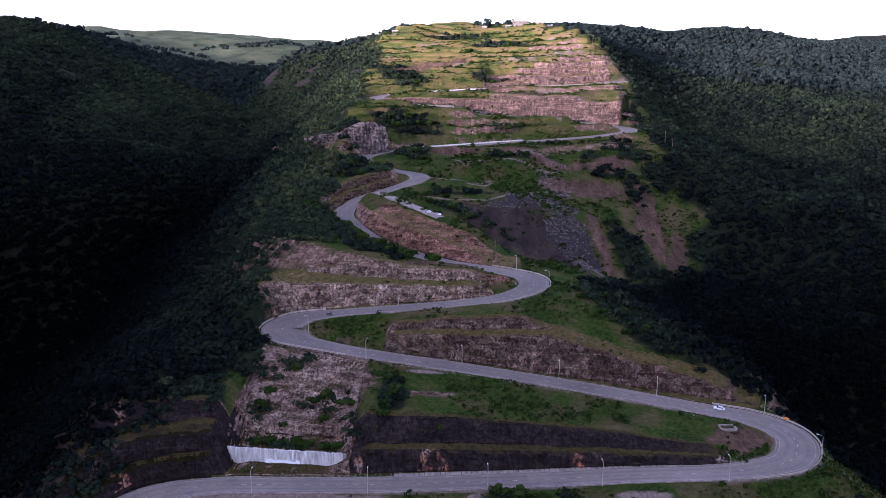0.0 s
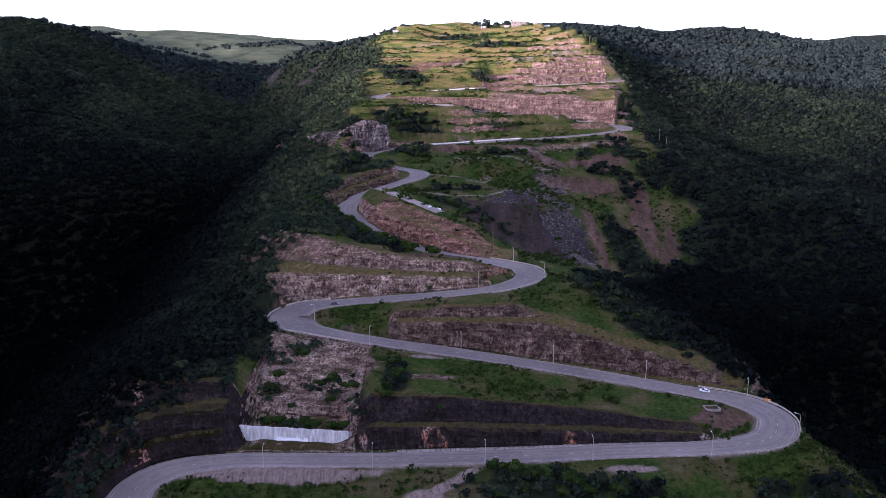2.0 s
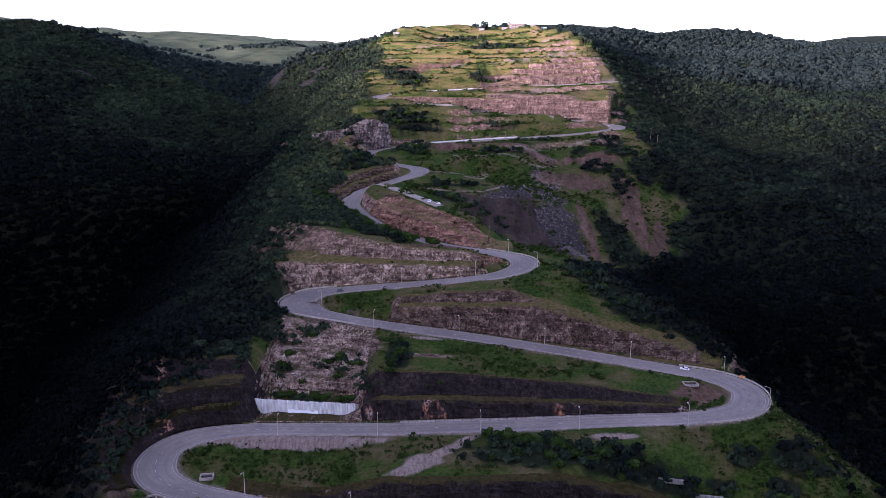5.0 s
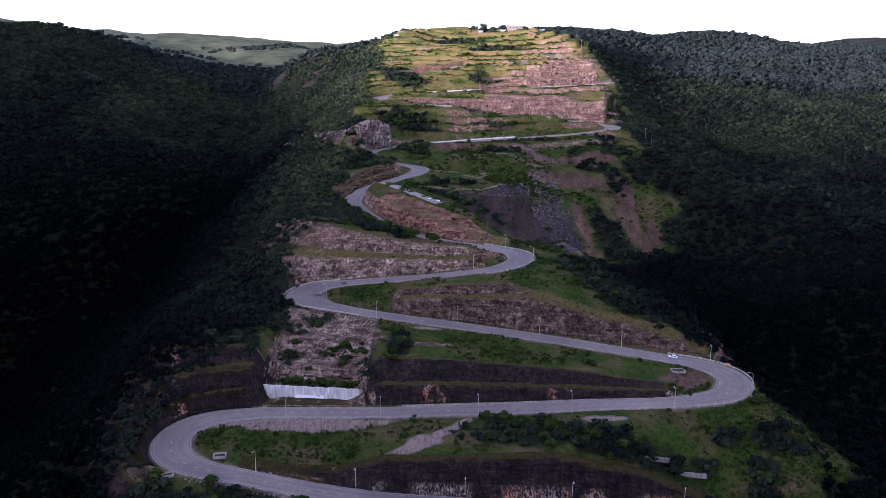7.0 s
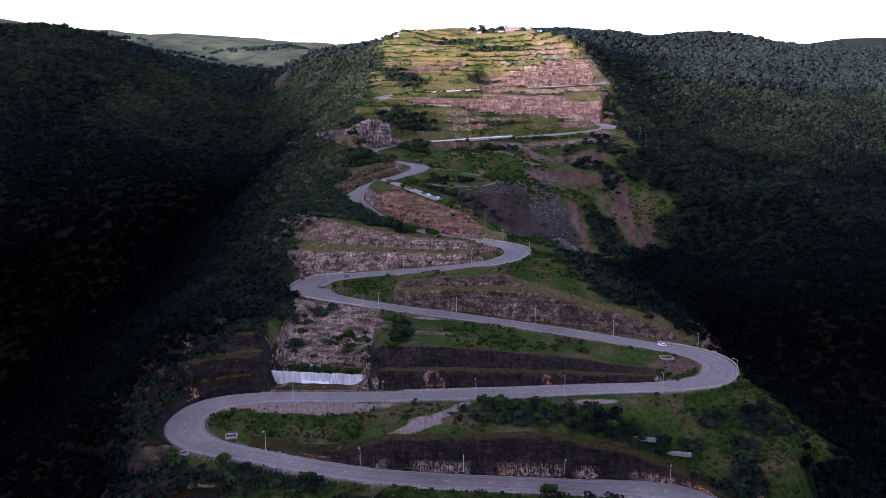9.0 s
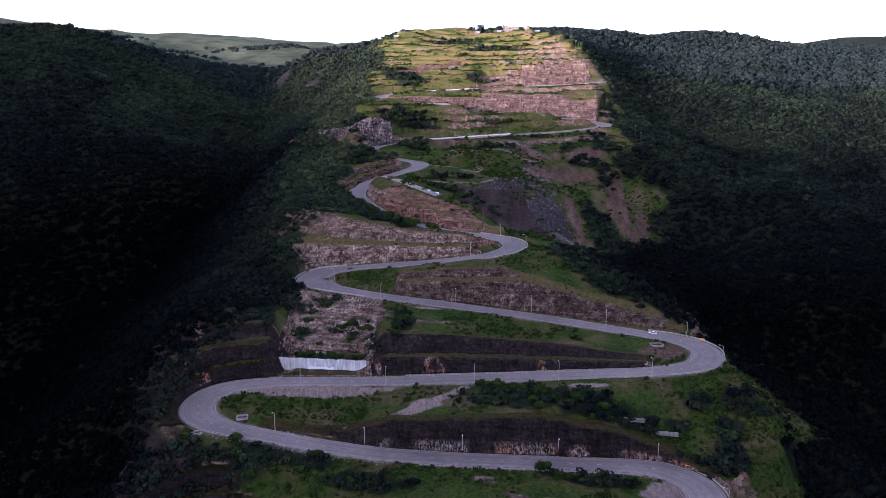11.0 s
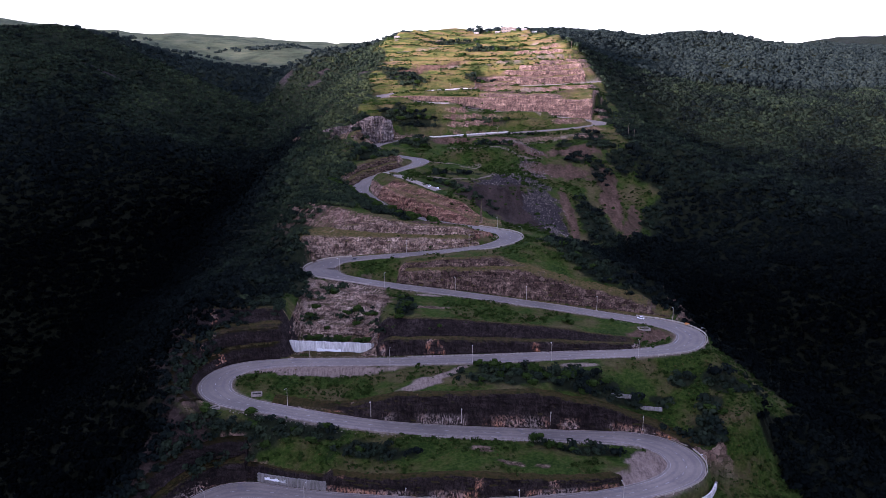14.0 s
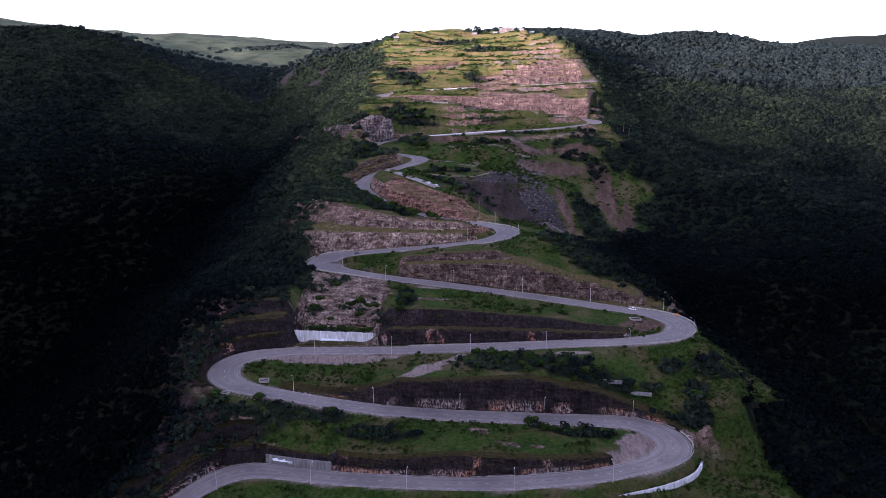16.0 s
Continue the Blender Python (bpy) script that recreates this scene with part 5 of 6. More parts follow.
# guard rails on the outside of the hairpins
def guard_rail(ids, side, label):
    ids = list(ids)
    nrm = np.stack([-tangent[:, 1], tangent[:, 0]], 1)
    line = [Vector((*(LINE[i, :2] + nrm[i] * side * (HALF[i] + 1.3)), LINE[i, 2])) for i in ids]
    rail = thing("guard_rail", Matrix.Translation(line[0]), label, "guard rail", "guard rails on the hairpins")
    post_mesh = None
    for i in range(0, len(line), 2):
        if post_mesh is None:
            ob = part("post", box(bmesh.new(), (0, 0, 0.2), (0.16, 0.2, 1.7), 0.02), GALVANISED, rail)
            post_mesh = ob.data
        else:
            ob = new("post", post_mesh)
            ob.parent = rail
        ob.location = line[i] - line[0]
    for z, h in ((0.80, 0.36), (0.30, 0.30)):
        bm = bmesh.new()
        rows = []
        for i, p in zip(ids, line):
            n = Vector((*nrm[i], 0)) * side
            q = p - line[0]
            rows.append([bm.verts.new(q + n * o + Vector((0, 0, z + v))) for o, v in ((-0.10, -h / 2), (-0.16, -h / 4), (-0.10, 0), (-0.16, h / 4), (-0.10, h / 2), (-0.06, h / 2), (-0.06, -h / 2))])
        for a, b in zip(rows, rows[1:]):
            for k in range(7):
                bm.faces.new((a[k], a[(k + 1) % 7], b[(k + 1) % 7], b[k]))
        bmesh.ops.recalc_face_normals(bm, faces=bm.faces)
        part("rail", bm, GALVANISED, rail)
    return rail


def stretch_of(test):
    return np.where(test)[0]


guard_rail(stretch_of((LEG_OF <= 1) & (LINE[:, 0] > 80) & (LINE[:, 1] < 212)), -1, "dusty double-beam steel guard rail round the bend")
guard_rail(stretch_of(((LEG_OF == 2) | (LEG_OF == 3)) & (LINE[:, 0] > 108)), -1, "dusty double-beam steel guard rail round the wide bend")
guard_rail(stretch_of(((LEG_OF == 3) | (LEG_OF == 4)) & (LINE[:, 0] < -58) & (LINE[:, 1] < 396)), 1, "grey steel guard rail over the rock buttress")
guard_rail(stretch_of(((LEG_OF == 4) | (LEG_OF == 5)) & (LINE[:, 0] > 12) & (LINE[:, 1] > 402)), -1, "steel guard rail on the small upper bend")


# retaining walls
def retaining_wall(ends, height, label, material, panel=2.2, thick=0.7, ragged=0.08):
    """A wall of ribbed concrete panels along a line of base points."""
    pts = spline(ends, panel) if len(ends) > 2 else np.array([np.array(ends[0]) + (np.array(ends[1]) - np.array(ends[0])) * t for t in np.linspace(0, 1, 1 + int(np.linalg.norm(np.array(ends[1]) - np.array(ends[0])) / panel))])
    wall = thing("retaining_wall", Matrix.Translation(pts[0]), label, "retaining wall")
    shared = None
    for k, (a, b) in enumerate(zip(pts[:-1], pts[1:])):
        d = b - a
        head = math.degrees(math.atan2(d[1], d[0]))
        span = float(np.hypot(d[0], d[1]))
        if shared is None:
            bm = box(bmesh.new(), (span / 2, 0, height / 2), (span - 0.06, thick, height), 0.04)
            for r in range(4):
                box(bm, (span * (r + 0.5) / 4, -thick / 2 - 0.05, height / 2 + 0.1), (0.24, 0.42, height + 0.45 * (r % 2)), 0.02)
            shared = part("panel", bm, material, wall).data
            ob = wall.children[0]
        else:
            ob = new("panel", shared)
            ob.parent = wall
        jitter = random.uniform(-ragged, ragged)
        ob.matrix_local = pose(a[0] - pts[0][0], a[1] - pts[0][1], a[2] - pts[0][2] + jitter, 0, 0, head) @ Matrix.Diagonal((span / max(0.1, float(np.hypot(*(pts[1] - pts[0])[:2]))), 1, 1, 1))
    for a, flip in ((pts[0], 1), (pts[-1], -1)):
        d = (pts[1] - pts[0]) if flip == 1 else (pts[-1] - pts[-2])
        bm = bmesh.new()
        for r in range(5):
            box(bm, (-flip * 0.9, 0.3 * (r % 2), height * (r + 0.5) / 5), (1.9 - 0.12 * r, thick * 1.5, height / 5 - 0.05), 0.05)
        q = part("end_buttress", bm, WALL_GREY, wall)
        q.matrix_local = pose(*(a - pts[0]), 0, 0, math.degrees(math.atan2(d[1], d[0])))
    return wall


big = retaining_wall([(-102.5, 288.0, -57.2), (-51.8, 281.9, -56.8)], 7.0, "long whitewashed ribbed concrete retaining wall under the rock buttress", WALL_WHITE, 2.2, 0.7, 0.3)
bm = bmesh.new()
for k in range(9):
    box(bm, (0.9 + k * 1.62, -0.52 - 0.01 * (k % 2), 1.9 + 0.25 * math.sin(k * 1.7)), (1.66, 0.06, 1.6 + 0.5 * math.sin(k * 2.3 + 1)), 0.02)
mark = part("white_painted_patch", bm, FRESH_WHITE, big, "bright white painted patch")
mark.matrix_local = pose(18.5, -2.35, 0.3, 0, 0, math.degrees(math.atan2(-6.1, 50.7)))
foot = [i for i in np.where((LEG_OF == 0) & (LINE[:, 0] > -97) & (LINE[:, 0] < -62))[0]][::3]
left_of = np.stack([-tangent[:, 1], tangent[:, 0]], 1)
low = retaining_wall([(*(LINE[i, :2] + left_of[i] * (HALF[i] + 1.3)), LINE[i, 2] + 0.1) for i in foot], 4.2, "ribbed grey concrete retaining wall beside the lower road", WALL_GREY)
bm = bmesh.new()
for k in range(8):
    box(bm, (0.8 + k * 1.4, -0.52 - 0.01 * (k % 2), 2.6 + 0.2 * math.sin(k * 1.9)), (1.44, 0.06, 1.1 + 0.4 * math.sin(k * 2.1)), 0.02)
mark = part("white_painted_patch", bm, FRESH_WHITE, low, "bright white painted patch")
mark.matrix_local = pose(2.2, -1.5, 0.2, 0, 0, math.degrees(math.atan2(*(LINE[foot[3]] - LINE[foot[0]])[[1, 0]])))

nrm_all = np.stack([-tangent[:, 1], tangent[:, 0]], 1)
arc = [i for i in stretch_of((LEG_OF <= 1) & (LINE[:, 0] > 66) & (LINE[:, 1] < 186))][::2]
retaining_wall([(*(LINE[i, :2] - nrm_all[i] * (HALF[i] + 5.2)), LINE[i, 2] - 7.7) for i in arc], 3.1, "curved pale concrete retaining wall under the bend", WALL_WHITE, 2.0)
up8 = [i for i in stretch_of((LEG_OF == 7) & (LINE[:, 0] > -44) & (LINE[:, 0] < 66))][::3]
retaining_wall([(*(LINE[i, :2] + nrm_all[i] * (HALF[i] + 1.4)), LINE[i, 2] - 0.3) for i in up8], 1.5, "long pale ribbed retaining wall on the upper leg", WALL_WHITE, 3.2)
up10 = [i for i in stretch_of((LEG_OF == 9) & (LINE[:, 0] > -56) & (LINE[:, 0] < 14))][::3]
retaining_wall([(*(LINE[i, :2] - nrm_all[i] * (HALF[i] + 1.0)), LINE[i, 2] - 0.8) for i in up10], 1.5, "pale parapet wall along the high leg", WALL_WHITE, 3.5)
retaining_wall([(-40, 811, at_ground(-40, 811) - 1), (-11, 809, at_ground(-11, 809) - 1)], 2.8, "short pale retaining wall among the shrubs", WALL_GREY, 3.0)
for a, b in (((79, 234), (86, 233)), ((92, 231), (101, 229.5))):
    retaining_wall([(*a, at_ground(*a) - 1.0), (*b, at_ground(*a) - 1.0)], 2.0, "short weathered concrete check wall on the grassy slope", WALL_GREY, 2.3)


# concrete drain slabs along the inner edge of the third leg and the first
def drain_channel(ids, side, label):
    ids = list(ids)
    p0 = LINE[ids[0]]
    run = new("drain_channel")
    run.matrix_world = Matrix.Translation(p0)
    tagged(run, label, "drain", "", "structure")
    shared = None
    for i in ids:
        q = LINE[i, :2] + nrm_all[i] * side * (HALF[i] + 1.6)
        m = pose(q[0] - p0[0], q[1] - p0[1], LINE[i, 2] - p0[2] - 0.05 + random.uniform(-0.06, 0.06), side * random.uniform(6, 14), 0, math.degrees(math.atan2(tangent[i, 1], tangent[i, 0])) + random.uniform(-3, 3))
        if shared is None:
            ob = part("slab", box(bmesh.new(), (0, 0, 0), (1.9, 1.7, 0.22), 0.03), CONCRETE, run)
            shared = ob.data
        else:
            ob = new("slab", shared)
            ob.parent = run
        ob.matrix_local = m


drain_channel(stretch_of((LEG_OF == 2) & (LINE[:, 0] > -30) & (LINE[:, 0] < 100)), 1, "line of pale tilted concrete drain slabs beside the road")
drain_channel(stretch_of((LEG_OF == 0) & (LINE[:, 0] > -60) & (LINE[:, 0] < 60)), 1, "line of worn concrete drain slabs beside the road")
drain_channel(stretch_of((LEG_OF == 1) & (LINE[:, 0] > -20) & (LINE[:, 0] < 80)), 1, "line of worn concrete drain slabs beside the road")


# catch basins inside the bends
def catch_basin(x, y, head, size):
    z = at_ground(x, y)
    b = thing("catch_basin", pose(x, y, z + 0.25, 0, 0, head), "open pale concrete catch basin with a dark pit", "catch basin", "catch basins in the bends")
    for sx, sy, w, d in ((0, -size[1] / 2, size[0], 0.5), (0, size[1] / 2, size[0], 0.5), (-size[0] / 2, 0, 0.5, size[1] - 0.5), (size[0] / 2, 0, 0.5, size[1] - 0.5)):
        part("rim_beam", box(bmesh.new(), (sx, sy, 0.15), (w, d, 1.2), 0.04), CONCRETE, b)
    # shallow floor; its near-black colour stands for a deep pit's shade
    part("pit_floor", box(bmesh.new(), (0, 0, -0.1), (size[0] - 0.5, size[1] - 0.5, 0.3), 0.02), PIT_SHADE, b, "pit floor coloured dark for the shade of a deep pit")


catch_basin(110.5, 304.5, 5, (6.6, 4.2))
catch_basin(-106.0, 231.6, 10, (5.0, 3.6))
ox, oy, _, _ = beside_road(-126, 212, 3.2)
catch_basin(ox, oy, 30, (4.2, 3.0))


# orange boards on the bends
def warning_board(x, y, turn):
    qx, qy, qz, head = beside_road(x, y, 1.3)
    b = thing("warning_board", pose(qx, qy, qz - 0.3, 0, 0, head + turn), "faded orange roadside warning board on two posts", "sign", "orange boards on the bends")
    for s in (-0.9, 0.9):
        part("post", box(bmesh.new(), (0, s, 0.7), (0.1, 0.1, 1.8), 0.01), GALVANISED, b)
    part("board", box(bmesh.new(), (0.08, 0, 1.45), (0.08, 2.6, 0.9), 0.02), ORANGE, b)
    part("board", box(bmesh.new(), (0.08, 0, 0.6), (0.08, 2.2, 0.35), 0.02), ORANGE, b)


warning_board(140, 314, 20)
warning_board(104, 210, 20)


# cars
def loft(bm, rows):
    """Skin through closed rows of points."""
    rings = [[bm.verts.new(p) for p in r] for r in rows]
    n = len(rings[0])
    for a, b in zip(rings, rings[1:]):
        for k in range(n):
            bm.faces.new((a[k], a[(k + 1) % n], b[(k + 1) % n], b[k]))
    bm.faces.new(rings[0][::-1])
    bm.faces.new(rings[-1])
    bmesh.ops.recalc_face_normals(bm, faces=bm.faces)
    return bm


def car(m, paint, label, tall=1.0, pickup=False):
    c = thing("car", m, label, "car")
    def ring(x, w, z0, z1):
        return [(x, -w, z0), (x, -w * 1.02, (z0 + z1) / 2), (x, -w * 0.94, z1), (x, w * 0.94, z1), (x, w * 1.02, (z0 + z1) / 2), (x, w, z0)]
    hood, deck = 0.82 * tall, (0.95 if pickup else 0.9) * tall
    part("body", loft(bmesh.new(), [ring(-2.3, 0.78, 0.42, 0.75 * tall), ring(-2.15, 0.86, 0.3, deck), ring(-1.3, 0.88, 0.26, deck + 0.02), ring(0.9, 0.88, 0.26, hood + 0.1), ring(1.9, 0.85, 0.28, hood), ring(2.25, 0.76, 0.38, 0.62 * tall)]), paint, c)
    x0 = -0.4 if pickup else -1.75
    top = 1.45 * tall
    part("windows", loft(bmesh.new(), [ring(x0, 0.80, deck - 0.05, deck + 0.02), ring(x0 + 0.45, 0.72, deck - 0.05, top - 0.06), ring(0.35, 0.72, deck - 0.05, top - 0.06), ring(1.15, 0.80, hood, hood + 0.08)]), WINDOW_GLASS, c, "dark tinted windows")
    part("roof", loft(bmesh.new(), [ring(x0 + 0.4, 0.66, top - 0.09, top - 0.03), ring(x0 + 0.8, 0.68, top - 0.08, top), ring(0.1, 0.68, top - 0.08, top), ring(0.42, 0.66, top - 0.1, top - 0.04)]), paint, c)
    for x in (-1.4, 1.42):
        for y in (-0.8, 0.8):
            bm = tube(bmesh.new(), [(x, y - 0.12, 0.33), (x, y + 0.12, 0.33)], [0.33, 0.33], 14)
            wheel = part("wheel", bm, RUBBER, c)
            part("rim", tube(bmesh.new(), [(x, y - 0.13, 0.33), (x, y + 0.13, 0.33)], [0.19, 0.19], 10), RIM, wheel)
    for y in (-0.62, 0.62):
        part("headlight", box(bmesh.new(), (2.18, y, 0.62 * tall), (0.14, 0.34, 0.14), 0.03), CLEAR_LAMP, c)
        part("tail_light", box(bmesh.new(), (-2.24, y, 0.72 * tall), (0.1, 0.3, 0.16), 0.03), RED_LAMP, c)
    part("bumper", box(bmesh.new(), (2.22, 0, 0.42), (0.16, 1.5, 0.2), 0.05), paint, c)
    part("bumper", box(bmesh.new(), (-2.26, 0, 0.44), (0.16, 1.5, 0.2), 0.05), paint, c)
    part("number_plate", box(bmesh.new(), (-2.36, 0, 0.55), (0.03, 0.5, 0.12)), FRESH_WHITE, c)
    for y in (-0.92, 0.92):
        part("mirror", box(bmesh.new(), (0.75, y, 0.98 * tall), (0.16, 0.2, 0.13), 0.03), paint, c)
    return c


def on_road(x, y, lane):
    i = int(np.argmin((LINE[:, 0] - x) ** 2 + (LINE[:, 1] - y) ** 2))
    q = LINE[i, :2] + nrm_all[i] * lane
    grade = math.degrees(math.atan2(LINE[i + 1, 2] - LINE[i - 1, 2], np.hypot(*(LINE[i + 1, :2] - LINE[i - 1, :2]))))
    return pose(q[0], q[1], LINE[i, 2] + 0.02, 0, 0, math.degrees(math.atan2(tangent[i, 1], tangent[i, 0]))) @ pose(0, 0, 0, 0, -grade, 0)


car(on_road(110.9, 320, -2.6), CAR_WHITE, "white saloon car driving on the mountain road")
car(on_road(-73.4, 395, -2.6), CAR_DARK, "dark grey car driving out of the bend")

# the paved spur with parked cars
def paved(name, pts, half, material, label, category):
    line = spline(pts, 1.5)
    d = np.gradient(line[:, :2], axis=0)
    d /= np.linalg.norm(d, axis=1)[:, None]
    n = np.stack([-d[:, 1], d[:, 0]], 1)
    verts, faces = [], []
    for i in range(len(line)):
        for o in (-half - 0.1, -half, 0, half, half + 0.1):
            q = line[i, :2] + n[i] * o
            verts.append((q[0], q[1], line[i, 2] - (0.9 if abs(o) > half else 0)))
    for r in range(len(line) - 1):
        for c in range(4):
            faces.append((r * 5 + c + 1, r * 5 + c, (r + 1) * 5 + c, (r + 1) * 5 + c + 1))
    me = bpy.data.meshes.new(name)
    me.from_pydata(verts, [], faces)
    me.materials.append(material)
    return tagged(new(name, me), label, category, "", "structure")


SPUR_WAY = [(-76, 574, 8.3), (-65, 558, 12.9), (-48, 536.5, 11.2), (-28, 513.5, 7.3), (-17, 505, 5.4)]
SPUR_WAY = [(x, y, max(z, at_ground(x, y) + 0.25)) for x, y, z in SPUR_WAY]
paved("spur_lane", SPUR_WAY, 3.8, CONCRETE, "pale concrete lane out to the parking spur", "lane")
car(pose(-24.5, 507.5, SPUR_WAY[3][2] - 0.1, 0, 0, 75), CAR_WHITE, "white car parked at the end of the spur lane", 1.15)
car(pose(-19.0, 511.0, SPUR_WAY[4][2] + 0.2, 0, 0, 160), CAR_WHITE, "white pickup parked at the end of the spur lane", 1.2, True)


# the house and huts on the summit
def house(x, y, w, d, h, floors, bays, material, label, name="house", head=0):
    z = min(at_ground(x + a, y + b) for a in (-w / 2, 0, w / 2) for b in (-d / 2, d / 2))
    hs = thing(name, pose(x, y, z, 0, 0, head), label, name)
    part("wall", box(bmesh.new(), (0, 0, h / 2), (w, d, h), 0.05), material, hs)
    bm = box(bmesh.new(), (0, 0, h + 0.1), (w + 0.8, d + 0.8, 0.25), 0.03)
    part("roof", bm, WALL_GREY, hs)
    for px_, py_, sx, sy in ((0, -d / 2 - 0.2, w + 0.8, 0.3), (0, d / 2 + 0.2, w + 0.8, 0.3), (-w / 2 - 0.2, 0, 0.3, d), (w / 2 + 0.2, 0, 0.3, d)):
        part("parapet", box(bmesh.new(), (px_, py_, h + 0.55), (sx, sy, 0.7), 0.03), material, hs)
    step = w / bays
    for f in range(floors):
        for b in range(bays):
            cx, cz = -w / 2 + step * (b + 0.5), h / floors * (f + 0.52)
            if f == 0 and b == bays // 2:
                door = part("door", box(bmesh.new(), (cx, -d / 2 - 0.03, 1.1), (1.3, 0.12, 2.2), 0.02), TIMBER, hs)
                part("door_frame", box(bmesh.new(), (cx, -d / 2 - 0.02, 2.3), (1.7, 0.2, 0.2), 0.02), WALL_GREY, door)
                continue
            win = part("window", box(bmesh.new(), (cx, -d / 2 - 0.02, cz), (step * 0.5, 0.1, h / floors * 0.45), 0.01), WINDOW_GLASS, hs)
            part("sill", box(bmesh.new(), (cx, -d / 2 - 0.08, cz - h / floors * 0.25), (step * 0.6, 0.3, 0.14), 0.01), WALL_GREY, win)
            part("frame", box(bmesh.new(), (cx, -d / 2 - 0.06, cz), (0.1, 0.12, h / floors * 0.45), 0.01), FRESH_WHITE, win)
    return hs


house(84, 1146, 23, 11, 8.5, 2, 6, STONE_WALL, "two-storey brown stone house with a flat roof on the summit")
house(108, 1142, 8, 5, 3.4, 1, 3, WALL_GREY, "small grey flat-roofed hut beside the summit house", "hut")
house(124, 1136, 7, 5, 2.8, 1, 2, WALL_WHITE, "small white hut on the summit edge", "hut")
house(66, 1140, 8, 5, 2.9, 1, 2, WALL_GREY, "small pale hut beside the summit house", "hut")
house(32, 1135, 7, 5, 2.7, 1, 2, WALL_GREY, "small pale hut on the summit", "hut")
house(-92, 1098, 8, 5, 2.9, 1, 2, WALL_GREY, "small pale hut at the woodland edge", "hut")


def utility_pole(x, y, tall):
    p = thing("utility_pole", pose(x, y, at_ground(x, y) - 0.3, 0, 0, 20), "slim timber utility pole with a crossarm on the slope", "utility pole", "utility poles")
    part("pole", tube(bmesh.new(), [(0, 0, 0), (0, 0, tall)], [0.22, 0.14]), TIMBER, p)
    part("crossarm", box(bmesh.new(), (0, 0, tall - 0.7), (2.6, 0.18, 0.18), 0.02), TIMBER, p)
    for s in (-1.1, 0, 1.1):
        part("insulator", tube(bmesh.new(), [(s, 0, tall - 0.6), (s, 0, tall - 0.25)], [0.09, 0.06], 6), LAMP_HEAD, p)


for x, y, tall in ((198, 762, 14), (165, 1010, 12), (200, 742, 12), (46, 752, 9), (-8, 884, 9)):
    utility_pole(x, y, tall)


# shrubs that stand out on the slopes
def bush(seed, sprays):
    b = thing("bush", Matrix.Identity(4), "dark green rounded bush on the slope", "bush", "bushes on the slopes")
    r = random.Random(seed)
    part("trunk", tube(bmesh.new(), [(0, 0, -0.25), (0.03, 0.02, 0.2), (0.06, -0.02, 0.5)], [0.09, 0.07, 0.04], 6), BARK, b)
    for k in range(3):
        a = r.uniform(0, 6.28)
        part("limb", tube(bmesh.new(), [(0.03, 0, 0.15), (0.3 * math.cos(a), 0.3 * math.sin(a), 0.5)], [0.05, 0.02], 5), BARK, b)
    v, t = wood_shape(seed, 4, sprays, 0.15)
    me = bpy.data.meshes.new("crown")
    me.from_pydata((v + np.array([0, 0, 0.42])).tolist(), [], t.tolist())
    me.materials.append(SCRUB_LEAF)
    ob = new("crown", me)
    ob.parent = b
    return b


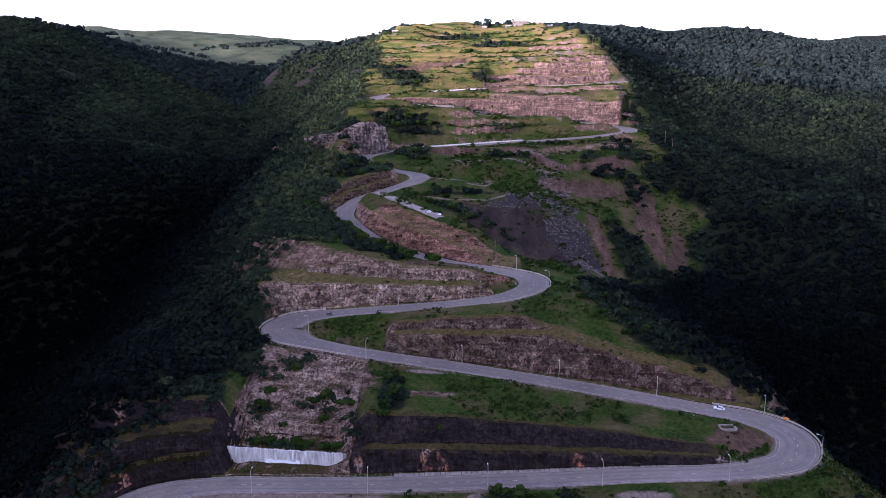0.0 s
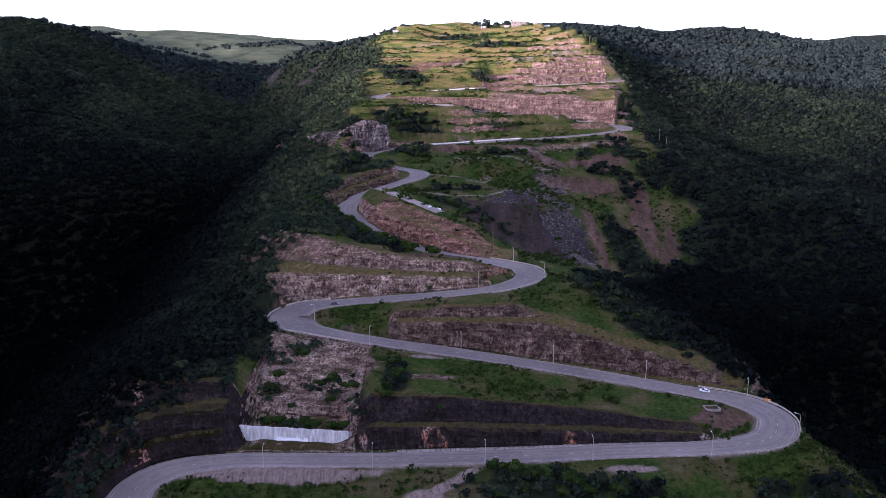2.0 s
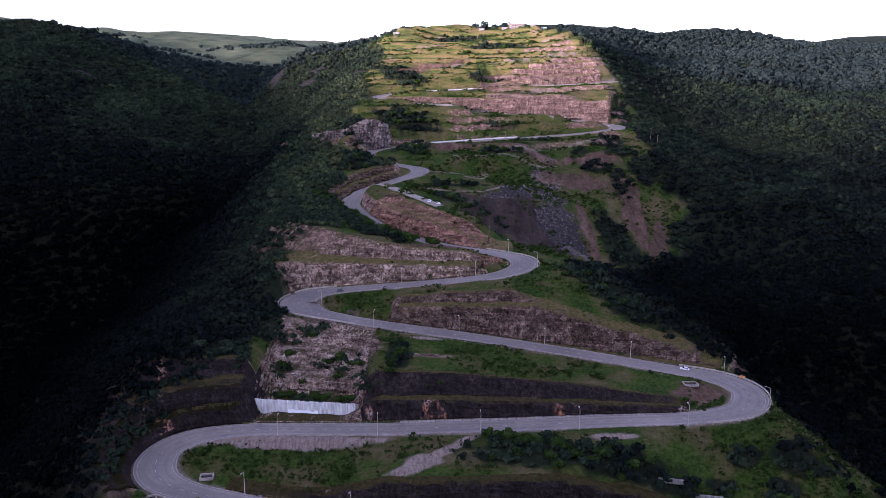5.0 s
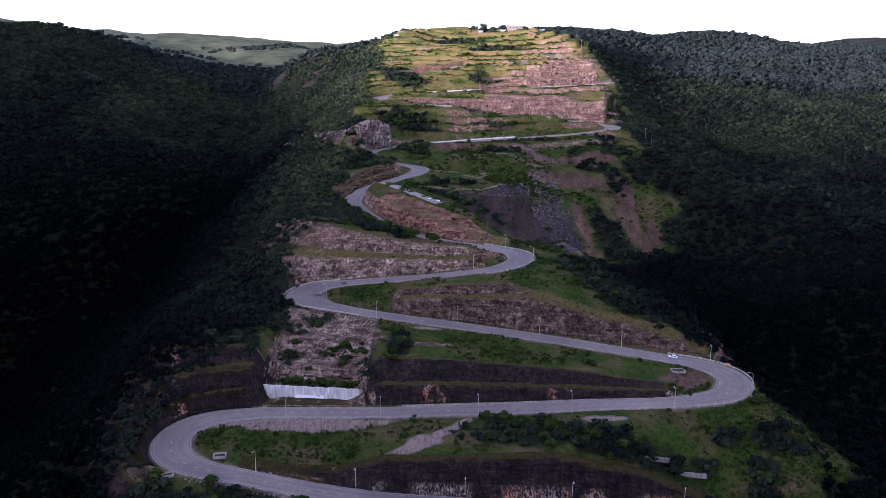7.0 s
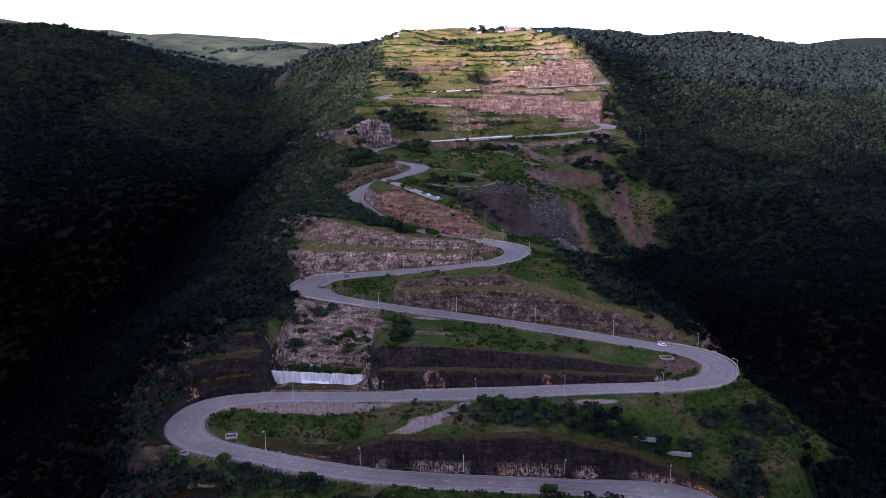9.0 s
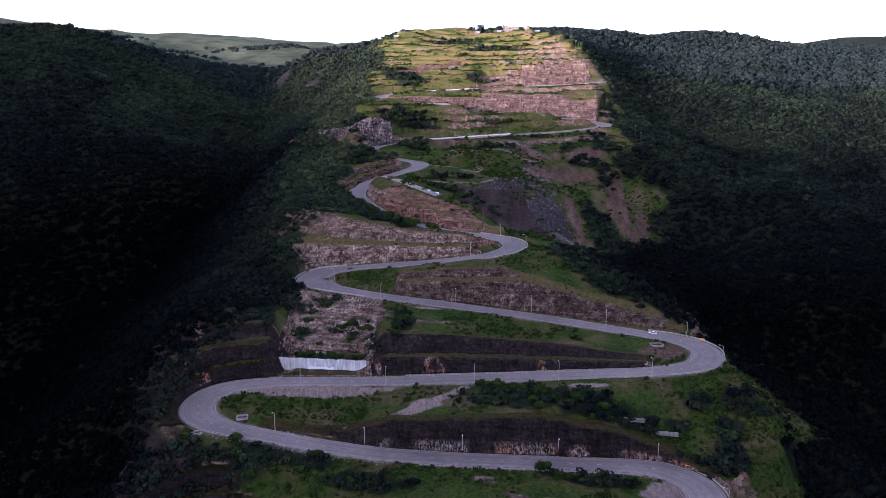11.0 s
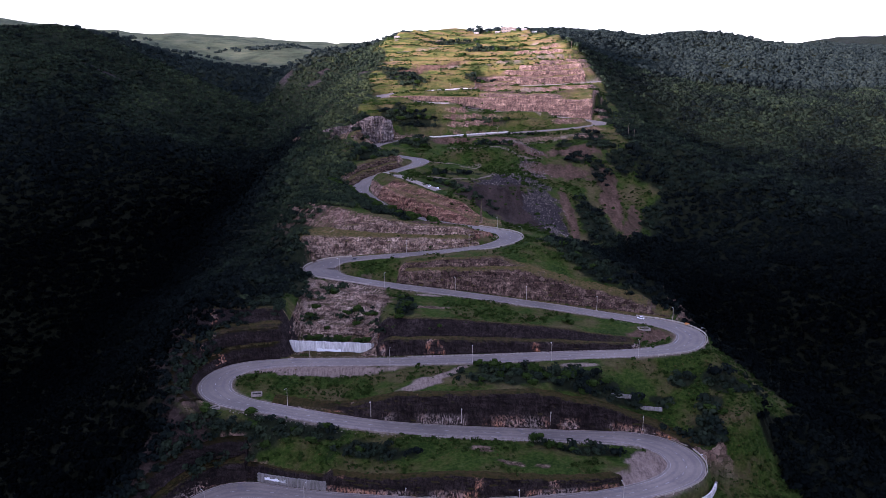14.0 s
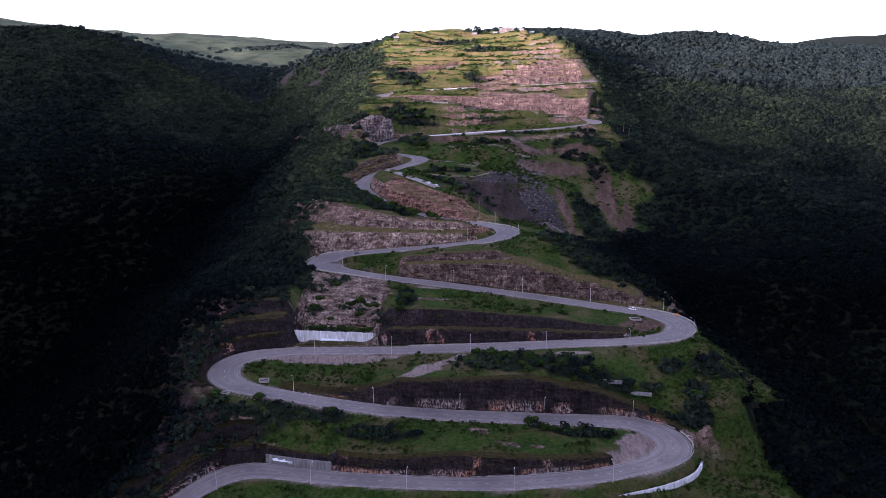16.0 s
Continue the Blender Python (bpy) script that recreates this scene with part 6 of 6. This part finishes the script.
BUSH_ROWS = [
    [(10, 262, 2.6), (13, 260, 2.0), (18, 257, 3.0), (24, 253, 3.2), (30, 250, 2.6), (39, 246, 3.2), (44, 240, 2.6), (56, 240, 3.0), (50, 234, 2.4), (67, 236, 2.8), (75, 240, 2.6), (83, 238, 2.3), (93, 237, 2.6), (20, 240, 2.2), (34, 238, 2.5), (11, 239, 2.0), (60, 247, 2.4), (62, 228, 2.0), (36, 230, 2.2)],
    [(32, 197, 1.8), (36, 204, 3.0), (41, 197, 2.4), (46, 196, 2.0), (52, 195, 1.8), (126, 226, 2.8), (131, 222, 2.2), (140, 236, 2.0), (-127, 214, 2.6), (-104, 213, 2.6), (-101, 205, 2.2), (-93, 196, 2.4), (-84, 197, 2.0), (-72, 196, 2.2), (-60, 192, 2.4), (-48, 190, 2.0), (-80, 203, 2.2), (-66, 205, 2.0), (-30, 196, 1.8)],
    [(-90, 294, 2.4), (-85, 295, 2.6), (-79, 294, 2.2), (-72, 292, 2.6), (-67, 291, 2.8), (-61, 290, 2.8), (-55, 289, 2.4), (-70, 317, 2.6), (-64, 318, 2.8), (-58, 316, 2.6), (-53, 315, 2.4), (-81, 337, 2.6), (-80, 304, 1.8), (-63, 306, 2.0), (-35, 311, 2.6), (-35, 301, 2.6), (-36, 328, 2.4), (-33, 317, 2.6), (-90, 322, 2.4), (-93, 316, 2.6), (-36, 293, 2.2)],
    [(50, 303, 2.0), (42, 300, 1.8), (62, 303, 2.2), (66, 301, 1.8), (-81, 602, 3.2), (-76, 640, 3.6), (-61, 628, 2.8), (-94, 634, 3.4), (-54, 726, 3.4), (-44, 703, 3.6), (-36, 690, 3.4), (-88, 676, 2.6), (-66, 762, 4.0), (-45, 772, 4.2), (-34, 770, 4.0), (-56, 777, 4.2), (-73, 772, 3.6), (30, 693, 3.2), (40, 686, 3.2), (56, 694, 3.0)],
    [(-26, 558, 2.6), (-10, 554, 2.8), (3, 543, 2.8), (-14, 587, 2.4), (-40, 584, 2.4), (14, 507, 2.8), (21, 496, 2.8), (28, 492, 2.6), (100, 756, 2.6), (116, 752, 2.6), (-27, 590, 2.4), (46, 780, 3.0), (57, 784, 3.0), (34, 926, 4.0), (8, 1011, 4.0), (60, 1028, 3.8), (97, 1037, 3.8), (33, 1088, 4.0), (-51, 906, 4.2), (-65, 914, 4.4), (-79, 927, 4.4), (-9, 832, 3.2), (60, 420, 2.2), (68, 410, 2.4), (74, 398, 2.4), (82, 386, 2.4), (90, 372, 2.2), (98, 356, 2.2), (60, 396, 2.0), (70, 384, 2.2), (80, 368, 2.0)],
]
# trees that hide the sixth leg from below, and those on the east crest
for i in stretch_of((LEG_OF == 5) & (LINE[:, 0] < -16))[::5]:
    for k in range(2):
        o = HALF[i] + random.uniform(2.5, 20)
        q = LINE[i, :2] + nrm_all[i] * o
        BUSH_ROWS[4].append((float(q[0]) + random.uniform(-2, 2), float(q[1]) + random.uniform(-2, 2), random.uniform(2.8, 4.4)))
kinds = [bush(101, 150), bush(202, 170), bush(303, 130)]
used = [False] * 3
for row in BUSH_ROWS:
    for x, y, r in row:
        k, r = random.randrange(3), r * 1.3
        m = pose(x, y, at_ground(x, y), 0, 0, random.uniform(0, 360))
        if not used[k]:
            b, used[k] = kinds[k], True
        else:
            b = copy_thing(kinds[k], m)
        b.matrix_world = m @ Matrix.Diagonal((r, r, r * random.uniform(0.75, 1.05), 1))

# low scrub and tufts over the open slopes
LOW = [crown_shape(70 + s, 16, 0.34, 0.7) for s in range(5)]


def low_growth(name, box_, gap, lo, hi, material, label, chance):
    x, y = sown(*box_, gap)
    d, c = edge_at(x, y)
    bare = np.maximum(np.maximum(patch("scree", x, y), patch("soil", x, y)), np.maximum(patch("pale", x, y), patch("chute", x, y)))
    # extra scrub on the lower east slope, added in place of its shade
    thick = np.maximum(ease(-0.16, 0.14, grain(x, y, 19) + 0.5 * grain(x, y, 6)), 1.3 * ease(95, 125, x) * (y < 300))
    keep = (open_ground(x, y) > 0.4) & (d > 1.8) & (rng.rand(len(x)) < chance * thick * (1 - 0.85 * bare)) & ((c < 0.5) | (rng.rand(len(x)) < 0.12))
    x, y = x[keep], y[keep]
    r = rng.uniform(lo, hi, len(x)) ** 1.0 * (0.7 + 0.9 * rng.rand(len(x)) ** 3)
    return scatter(name, np.stack([x, y, ground_at(x, y) + r * 0.25], 1), r, LOW, material, label, "scrub")


low_growth("low_scrub", (-170, 190, 130, 470), 2.5, 0.6, 1.7, SCRUB_LEAF, "low green scrub scattered over the grassy slopes", 0.75)
low_growth("low_scrub", (-140, 200, 470, 1150), 3.2, 0.8, 2.4, SCRUB_LEAF, "low green scrub scattered over the upper slopes", 0.95)
low_growth("dry_grass", (-170, 190, 130, 470), 1.9, 0.25, 0.6, DRY_LEAF, "tufts of dry yellowish grass on the slopes", 0.45)


# loose stones under the cuts and on the landslip
def stone_shape(seed):
    r = np.random.RandomState(seed)
    bm = bmesh.new()
    bmesh.ops.create_icosphere(bm, subdivisions=1, radius=1.0)
    v = np.array([q.co for q in bm.verts]) * r.uniform(0.6, 1.1, (len(bm.verts), 1)) * np.array([1, 0.8, 0.65])
    t = np.array([[q.index for q in f.verts] for f in bm.faces])
    bm.free()
    return v, t


STONES = [stone_shape(s) for s in range(5)]


def stones(name, x, y, r, label):
    return scatter(name, np.stack([x, y, ground_at(x, y) + 0.15 * r], 1), r, STONES, STONE, label, "stones")


x, y = rng.uniform(10, 125, 19000), rng.uniform(500, 715, 19000)
keep = rng.rand(len(x)) < patch("talus", x, y) * (0.25 + 0.75 * ease(-0.2, 0.25, grain(x, y, 22)))
x, y = x[keep], y[keep]
stones("boulders", x, y, 0.16 + 0.7 * rng.rand(len(x)) ** 3.0, "pale boulders strewn over the dark landslip")
sel = rng.randint(0, np.where(LEG_OF <= 5)[0][-1], 5200)
off = HALF[sel] + 1.4 + np.abs(rng.normal(size=len(sel))) * 1.1
q = LINE[sel, :2] + nrm_all[sel] * off[:, None] + rng.normal(size=(len(sel), 2)) * 0.4
ok = (edge_at(q[:, 0], q[:, 1])[0] > 1.0) & (grain(q[:, 0], q[:, 1], 31) > -0.15)
stones("rubble", q[ok, 0], q[ok, 1], 0.12 + 0.35 * rng.rand(ok.sum()) ** 2, "small fallen stones along the foot of the cuts")
x, y = rng.uniform(-100, -46, 500), rng.uniform(286, 356, 500)
keep = rng.rand(len(x)) < patch("pale", x, y)
stones("rubble", x[keep], y[keep], 0.12 + 0.3 * rng.rand(keep.sum()) ** 2, "pale broken blocks on the rock buttress")
